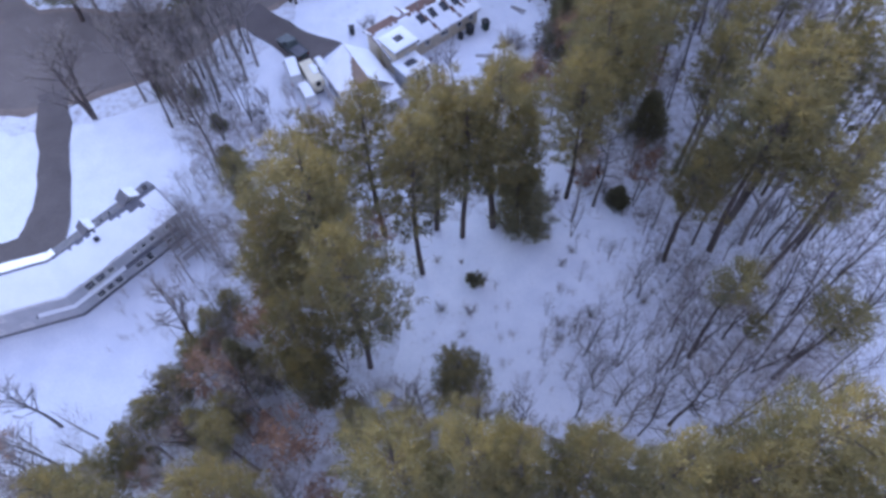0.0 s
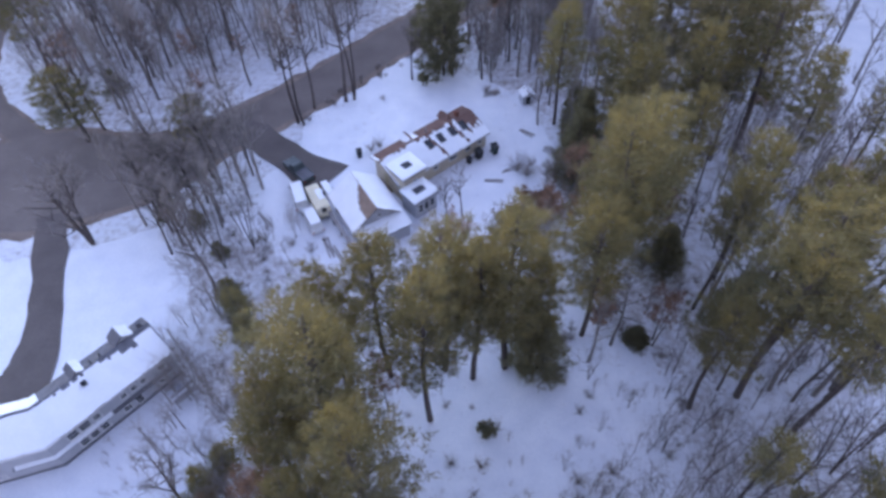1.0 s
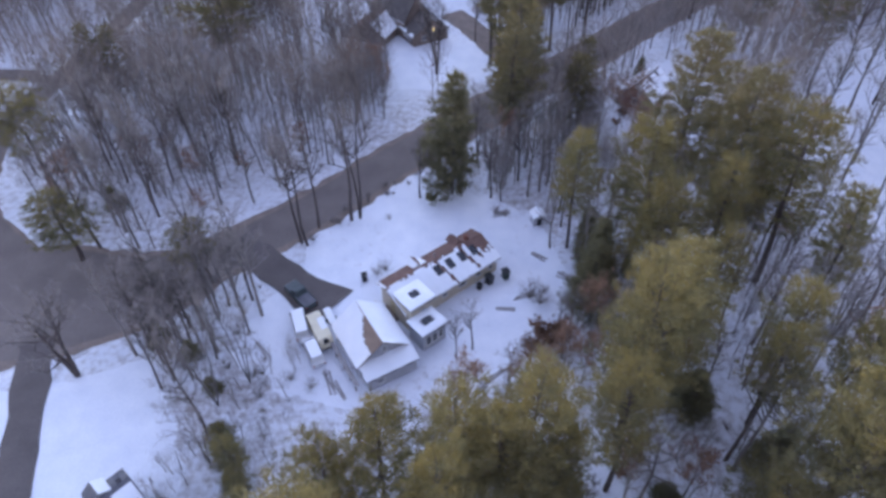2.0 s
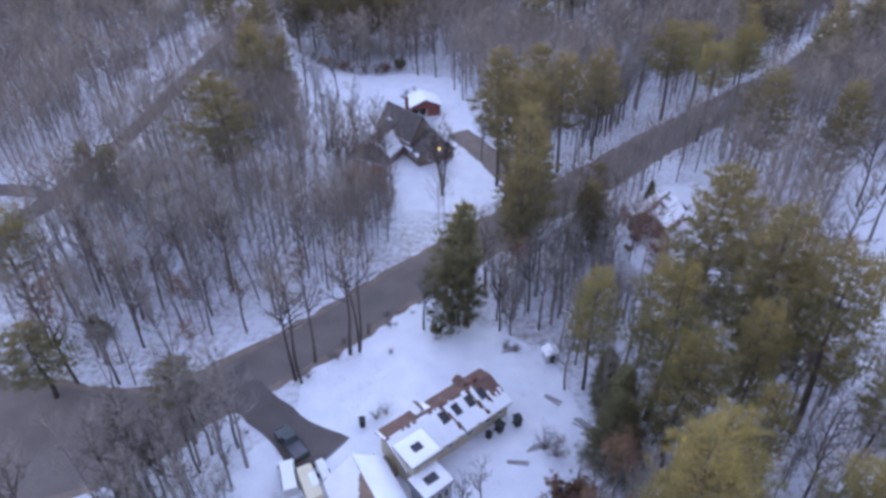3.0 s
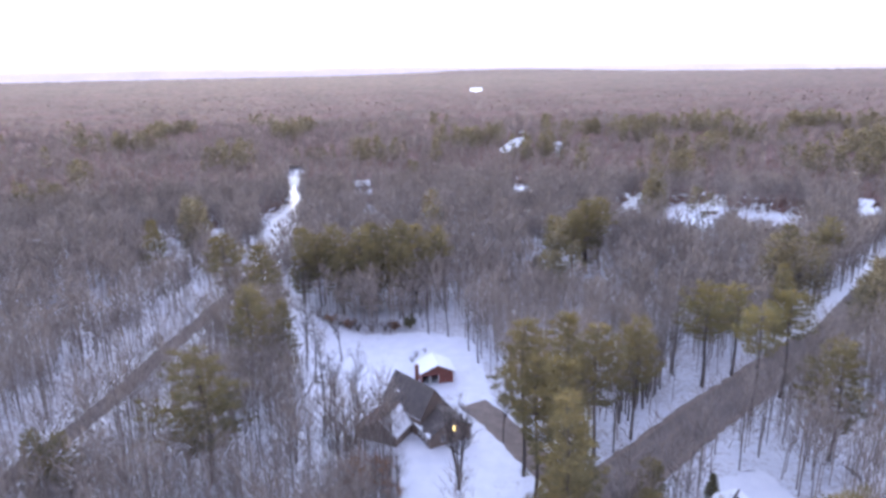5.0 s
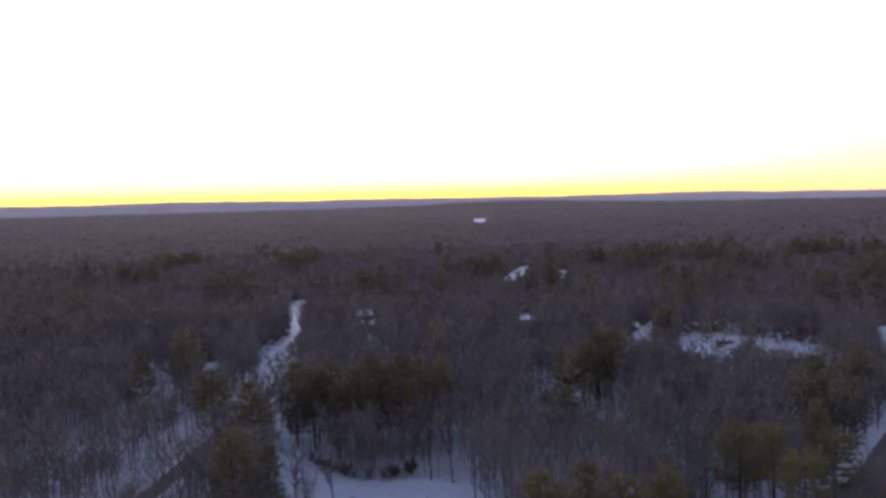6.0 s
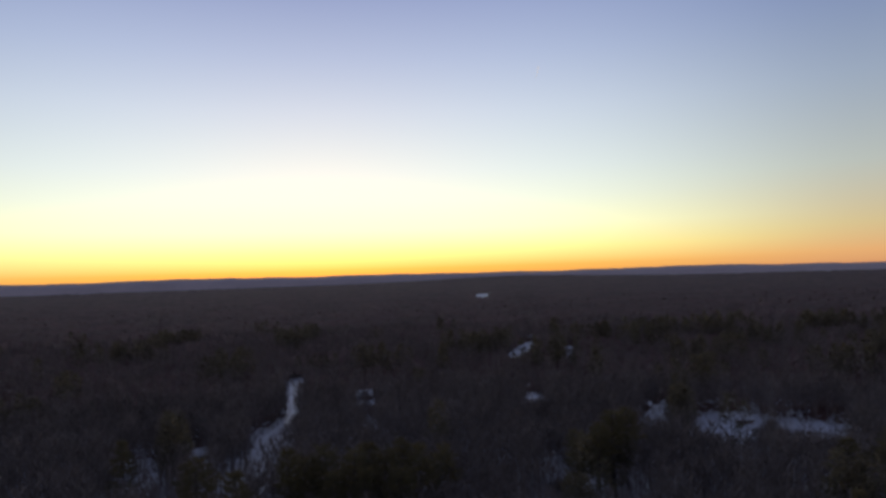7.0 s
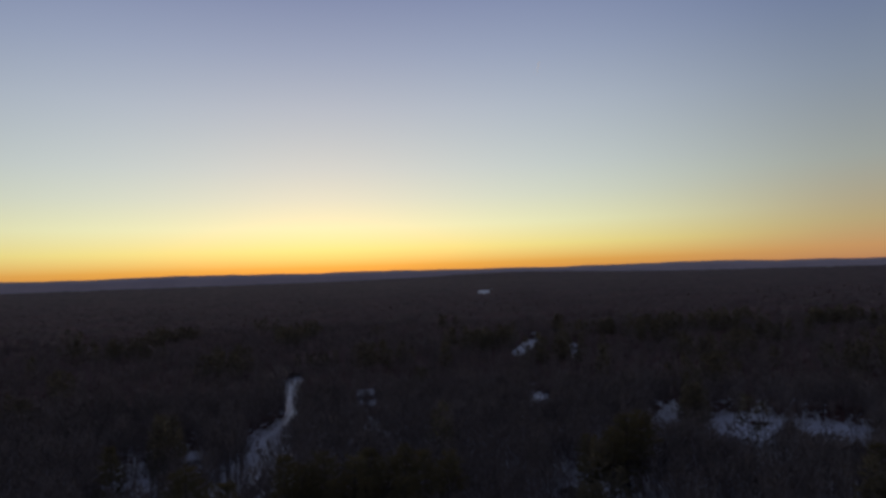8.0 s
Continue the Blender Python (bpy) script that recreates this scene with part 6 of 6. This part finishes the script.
# ---- vehicles and yard things ----
def vehicle(name, x, y, yaw, L, W, H, paint, label, cabin, snow=0.0, category="car", bed=False):
    """A parked vehicle: body, cabin with windows, wheels with rims, lamps, mirrors, and snow where it lies."""
    v = thing(name, pose(x, y, 0, 0, 0, yaw), label, category)
    lo, mid = 0.32, H * 0.56
    hw = W / 2
    prof = [(-L / 2, lo + 0.1), (-L / 2 + 0.1, lo), (L / 2 - 0.12, lo), (L / 2, lo + 0.16), (L / 2 - 0.04, mid - 0.12), (L / 2 - 0.25, mid), (-L / 2 + 0.08, mid), (-L / 2, mid - 0.08)]
    bm = prismed(prof, "y", -hw, hw)
    bmesh.ops.bevel(bm, geom=bm.edges[:], offset=0.05, segments=2, affect="EDGES")
    part("body", bm, paint, v)
    a, b, c, d = cabin
    prof = [(a * L, mid - 0.02), (d * L, mid - 0.02), (c * L, H), (b * L, H)]
    bm = prismed(prof, "y", -hw + 0.1, hw - 0.1)
    for vert in bm.verts:
        if vert.co.z > mid + 0.1:
            vert.co.y *= 0.88
    bmesh.ops.bevel(bm, geom=bm.edges[:], offset=0.06, segments=2, affect="EDGES")
    cab = part("cabin", bm, paint, v)
    for side in (-1, 1):
        n = len(v.children)
        x0, x1 = a * L + 0.35, d * L - 0.45
        bm = prismed([(x0, mid + 0.08), (x1, mid + 0.08), (c * L - 0.1, H - 0.12), (b * L + 0.12, H - 0.12)], "y", side * (hw - 0.115), side * (hw - 0.135))
        part("side_window", bm, M_GLASS, cab, "dark side glass")
        part("mirror", boxed(d * L - 0.5, d * L - 0.35, side * (hw + 0.02) - 0.08, side * (hw + 0.02) + 0.08, mid + 0.02, mid + 0.18, bevel=0.03), M_DARK, v)
        part("headlight", boxed(L / 2 - 0.05, L / 2 + 0.01, side * hw * 0.72 - 0.16, side * hw * 0.72 + 0.16, mid - 0.32, mid - 0.16, bevel=0.02), M_METAL, v, "clear headlight")
        part("tail_light", boxed(-L / 2 - 0.01, -L / 2 + 0.05, side * hw * 0.8 - 0.1, side * hw * 0.8 + 0.1, mid - 0.32, mid - 0.1, bevel=0.02), M_RED, v, "red tail light")
        for wx in (-L * 0.3, L * 0.31):
            wh = part("wheel", wheel_bm(0.34, 0.22), M_TYRE, v, "", pose(wx, side * (hw - 0.1), 0.34))
            part("rim", wheel_bm(0.2, 0.24), M_METAL, wh)
    wd = Vector((d * L - c * L, 0, mid - H))
    bm = bmesh.new()
    p = [(c * L + 0.06, H - 0.1), (d * L + 0.02, mid + 0.04), (d * L + 0.05, mid + 0.06), (c * L + 0.09, H - 0.08)]
    prism(bm, p, "y", -hw + 0.26, hw - 0.26)
    part("windscreen", bm, M_GLASS, cab, "dark windscreen")
    if bed:
        bm = bmesh.new()
        box(bm, -L / 2 + 0.06, a * L - 0.06, -hw + 0.02, -hw + 0.1, mid - 0.03, mid + 0.12)
        box(bm, -L / 2 + 0.06, a * L - 0.06, hw - 0.1, hw - 0.02, mid - 0.03, mid + 0.12)
        box(bm, -L / 2 + 0.03, -L / 2 + 0.1, -hw + 0.1, hw - 0.1, mid - 0.03, mid + 0.12)
        part("bed", bm, paint, v)
        part("bed_liner", boxed(-L / 2 + 0.11, a * L - 0.08, -hw + 0.11, hw - 0.11, mid, mid + 0.03), M_ROOFGREY, v, "grey load bed floor")
    if snow:
        part("snow_cover", boxed(b * L - 0.05, c * L + 0.05, -hw * 0.8, hw * 0.8, H - 0.02, H + snow, bevel=0.07), M_SNOW, cab, "snow on the roof")
        if d * L < L / 2 - 0.5:
            part("snow_cover", boxed(d * L + 0.05, L / 2 - 0.2, -hw * 0.86, hw * 0.86, mid - 0.01, mid + snow * 0.8, bevel=0.05), M_SNOW, v, "snow on the bonnet")
        if a * L > -L / 2 + 0.5:
            part("snow_cover", boxed(-L / 2 + 0.1, a * L - 0.05, -hw * 0.86, hw * 0.86, mid - 0.01, mid + snow * 0.8, bevel=0.05), M_SNOW, v, "snow on the boot")
    return v


vehicle("pickup_truck", -21.0, 75.7, 130, 5.6, 1.95, 1.85, M_CARDARK, "grey-green pickup truck parked on the driveway", (-0.08, -0.03, 0.12, 0.22), bed=True, category="truck")
vehicle("van", -20.3, 70.4, 109, 5.2, 1.9, 2.15, M_CARWHITE, "white van with snow on its roof", (-0.48, -0.46, 0.27, 0.40), 0.14, "van")
vehicle("car", -18.1, 66.3, 116, 5.1, 1.8, 1.55, M_CARWHITE, "pale car buried under white snow", (-0.44, -0.38, 0.16, 0.30), 0.24)


def snow_trailer():
    t = thing("trailer", pose(-16.5, 71.6, 0, 0, 0, 118), "small utility trailer heaped with snow", "trailer")
    part("bed", boxed(-1.5, 1.5, -0.52, 0.52, 0.5, 0.85, bevel=0.03), M_CARWHITE, t)
    part("snow_cover", boxed(-1.48, 1.48, -0.5, 0.5, 0.83, 1.2, bevel=0.14), M_SNOW, t)
    part("drawbar", boxed(1.5, 2.5, -0.06, 0.06, 0.5, 0.6), M_DARK, t)
    for s in (-1, 1):
        part("wheel", wheel_bm(0.3, 0.18), M_TYRE, t, "", pose(0, s * 0.63, 0.3))
    part("stand", boxed(2.3, 2.4, -0.05, 0.05, 0, 0.5), M_METAL, t)
    return t


def covered_camper():
    t = thing("camper_trailer", pose(-17.6, 69.3, 0, 0, 0, 117), "long camper trailer under a cream tarpaulin", "camper")
    bm = prismed([(-2.9, 0.45), (2.9, 0.45), (2.95, 1.3), (2.3, 1.95), (-2.4, 1.95), (-2.95, 1.2)], "y", -0.95, 0.95)
    bmesh.ops.bevel(bm, geom=bm.edges[:], offset=0.14, segments=3, affect="EDGES")
    part("tarpaulin", bm, M_CREAM, t)
    part("chassis", boxed(-2.8, 2.8, -0.8, 0.8, 0.32, 0.46), M_DARK, t)
    part("hatch", boxed(-2.9, -2.5, -0.3, 0.3, 1.5, 1.98, bevel=0.05), M_DARK, t)
    part("snow_cover", boxed(-0.9, 1.1, -0.95, -0.1, 1.9, 2.02, bevel=0.05), M_SNOW, t)
    for s in (-1, 1):
        part("wheel", wheel_bm(0.33, 0.2), M_TYRE, t, "", pose(0.1, s * 0.86, 0.33))
    return t


snow_trailer()
covered_camper()


def wheelie_bin(x, y, yaw, material, size=1.0):
    b = thing("wheeled_bin", pose(x, y, 0, 0, 0, yaw), "dark wheeled rubbish bin standing in snow", "bin", "rubbish bins")
    b.scale = (size, size, size)
    bm = boxed(-0.3, 0.3, -0.35, 0.35, 0.06, 1.0)
    for v in bm.verts:
        if v.co.z < 0.5:
            v.co.x *= 0.8
            v.co.y *= 0.8
    bmesh.ops.bevel(bm, geom=bm.edges[:], offset=0.03, segments=2, affect="EDGES")
    part("body", bm, material, b)
    part("lid", boxed(-0.34, 0.34, -0.4, 0.4, 1.0, 1.08, bevel=0.025), M_DARK, b)
    for s in (-1, 1):
        part("wheel", wheel_bm(0.11, 0.06), M_TYRE, b, "", pose(s * 0.27, 0.33, 0.11, 0, 0, 90))
    return b


wheelie_bin(6.9, 78.6, 20, M_GREENBIN, 1.5)
wheelie_bin(4.6, 77.7, 38, M_DARK, 1.5)
wheelie_bin(3.2, 76.7, 38, M_DARK, 1.0)
wheelie_bin(-12.6, 78.7, 10, M_DARK, 1.25)


def lumber(x, y, yaw, n, L, label="weathered planks lying in the snow"):
    t = thing("plank_pile", pose(x, y, 0, 0, 0, yaw), label, "lumber", "plank piles")
    r = random.Random(int(x * 10))
    for i in range(n):
        part("plank", boxed(-L / 2, L / 2, -0.12, 0.12, 0, 0.07), M_OLDWOOD, t, "", pose(r.uniform(-0.3, 0.3), (i - n / 2) * 0.27, 0.012 + 0.075 * (i % 2), 0, 0, r.uniform(-9, 9)))
    return t


lumber(11.9, 83.0, -38, 3, 2.4)
lumber(15.6, 78.4, -42, 4, 3.2)
lumber(6.2, 73.1, 0, 2, 2.6)
lumber(8.7, 75.2, 24, 2, 2.0)
lumber(-24.5, 67.0, -55, 2, 3.4)
lumber(-15.5, 62.0, -70, 3, 3.6)
lumber(-14.2, 60.8, -60, 2, 3.0)
lumber(4.4, 62.5, 38, 2, 5.0, "long fence rail half buried in snow")
lumber(7.2, 92.4, 10, 4, 2.2)


def small_shed(x, y, yaw):
    t = thing("garden_shed", pose(x, y, 0, 0, 0, yaw), "tiny timber shed with snow on its roof", "shed")
    part("wall", boxed(-0.9, 0.9, -0.8, 0.8, 0, 1.7), M_GREYSIDING, t)
    part("roof", prismed([(-1.1, 1.7), (1.1, 1.7), (0, 2.35)], "y", -1.0, 1.0), M_SNOW, t, "snow-covered gable roof")
    # solid dark slab on the wall; its colour stands in for a shaded opening
    part("door", boxed(-0.35, 0.35, -0.86, -0.805, 0.05, 1.45, bevel=0.01), M_DARK, t, "near-black panel for the shade of an open doorway")
    return t


small_shed(12.6, 90.2, 15)


def shrub(x, y, k, size, label="leafless brown shrub sticking out of the snow"):
    ob = new("shrub", SHRUB_KIT[k % 3] if k < 3 else GREEN_SHRUB if k == 3 else BROWN_SHRUB)
    ob.matrix_basis = pose(x, y, 0, 0, 0, (x * 77) % 360)
    ob.scale = (size, size, size)
    return tagged(ob, label, "shrub", "shrubs")


shrub(3.3, 36.0, 3, 1.2, "low dark evergreen shrub in the glade")
shrub(-3.4, 95.7, 3, 1.0, "rounded grey-green clipped shrub")
shrub(1.3, 97.0, 0, 0.8)
shrub(-11.0, 79.8, 1, 0.9)
shrub(21, 46, 3, 1.3, "low dark evergreen shrub in the glade")
for x, y, size in ((10.6, 68.4, 1.5), (12.0, 66.7, 1.7), (9.2, 66.0, 1.3), (13.2, 68.4, 1.3), (10.6, 64.6, 1.3), (17.0, 49.5, 1.3), (18.6, 50.6, 1.0), (31.6, 119.0, 1.0), (34.2, 115.4, 1.0), (29.6, 116.0, 0.8), (18.5, 79.7, 0.5), (19.4, 78.1, 0.6), (20.3, 76.7, 0.7), (17.8, 81.9, 0.9), (21.2, 76.1, 1.0), (20.2, 79.4, 1.1)):
    shrub(x, y, 4, size, "low shrub with dry red-brown leaves")
shrub(9.9, 74.9, 0, 1.7, "rounded leafless shrub in the snowy yard")
shrub(11.1, 73.9, 1, 1.5, "rounded leafless shrub in the snowy yard")
shrub(-9.8, 80.6, 1, 1.0, "grey leafless shrub behind the cream house")
for x, y in ((6.5, 92.6), (7.9, 91.7)):
    shrub(x, y, 2, 0.8, "low dark brush pile on the snow")
for x, y, k, size in ((-12.4, 184.0, 0, 0.8), (-11.6, 186.4, 2, 1.0), (-9.6, 189.5, 1, 0.7)):
    shrub(x, y, k, size, "grey leafless brush behind the red shed")
for x, y, k, size in ((-38, 211, 0, 1.9), (-35.5, 209, 4, 1.6), (-32.5, 207.5, 1, 2.0), (-30, 205, 4, 1.7), (-27.5, 203.6, 2, 2.1), (-24, 203.4, 0, 2.0), (-20.5, 203.2, 1, 2.0), (-18, 203.8, 4, 1.5), (-14, 205, 3, 2.0), (-40, 214, 2, 2.0)):
    shrub(x, y, k, size, "dark brush under the pines behind the yard")
bank_rng = random.Random(19)
for _ in range(46):
    along = bank_rng.random()
    off = bank_rng.uniform(3.6, 7.0)
    bx, by = -22 + 26 * along + 0.72 * off, 94 + 25.5 * along - 0.69 * off
    if line_gap(bx, by, MAIN_ROAD) > 3.4 and line_gap(bx, by, DRIVE_NEAR) > 3.0:
        shrub(bx, by, bank_rng.randrange(3), bank_rng.uniform(0.3, 0.75), "wispy leafless weeds on the roadside bank")
brush_rng = random.Random(77)
for _ in range(150):
    bx, by = brush_rng.uniform(-30, 36), brush_rng.uniform(16, 72)
    if inside(bx, by, YARD_LEFT) and bx < -34 or (inside(bx, by, YARD_NEAR) and by > 66) or line_gap(bx, by, DRIVE_NEAR) < 4:
        continue
    if any(math.hypot(bx - cx, by - cy) < cr for cx, cy, cr in ((-10.8, 67, 6), (-8, 62, 6), (-19, 70, 5), (-3, 72, 9), (-38, 41, 9))):
        continue
    shrub(bx, by, brush_rng.randrange(3), brush_rng.uniform(0.35, 1.0))
for _ in range(60):
    bx, by = brush_rng.uniform(-30, 18), brush_rng.uniform(56, 108)
    if is_open(bx, by, 0.2) and not inside(bx, by, YARD_NEAR):
        continue
    if inside(bx, by, YARD_NEAR) and not (by > 90 or bx < -20 or bx > 10):
        continue
    shrub(bx, by, brush_rng.randrange(3), brush_rng.uniform(0.3, 0.8))


# ---- a short vapour trail high in the west ----
def vapour_trail():
    s = bmesh.new()
    bmesh.ops.create_cone(s, cap_ends=True, segments=8, radius1=1.4, radius2=4.0, depth=90)
    ob = part("vapour_trail", s, M_VAPOUR, None, "", Matrix.Translation((597, 4400, 1390)) @ pose(0, 0, 0, 0, 12, 0))
    return tagged(ob, "short white vapour trail in the clear evening sky", "vapour trail", kind="structure")


vapour_trail()
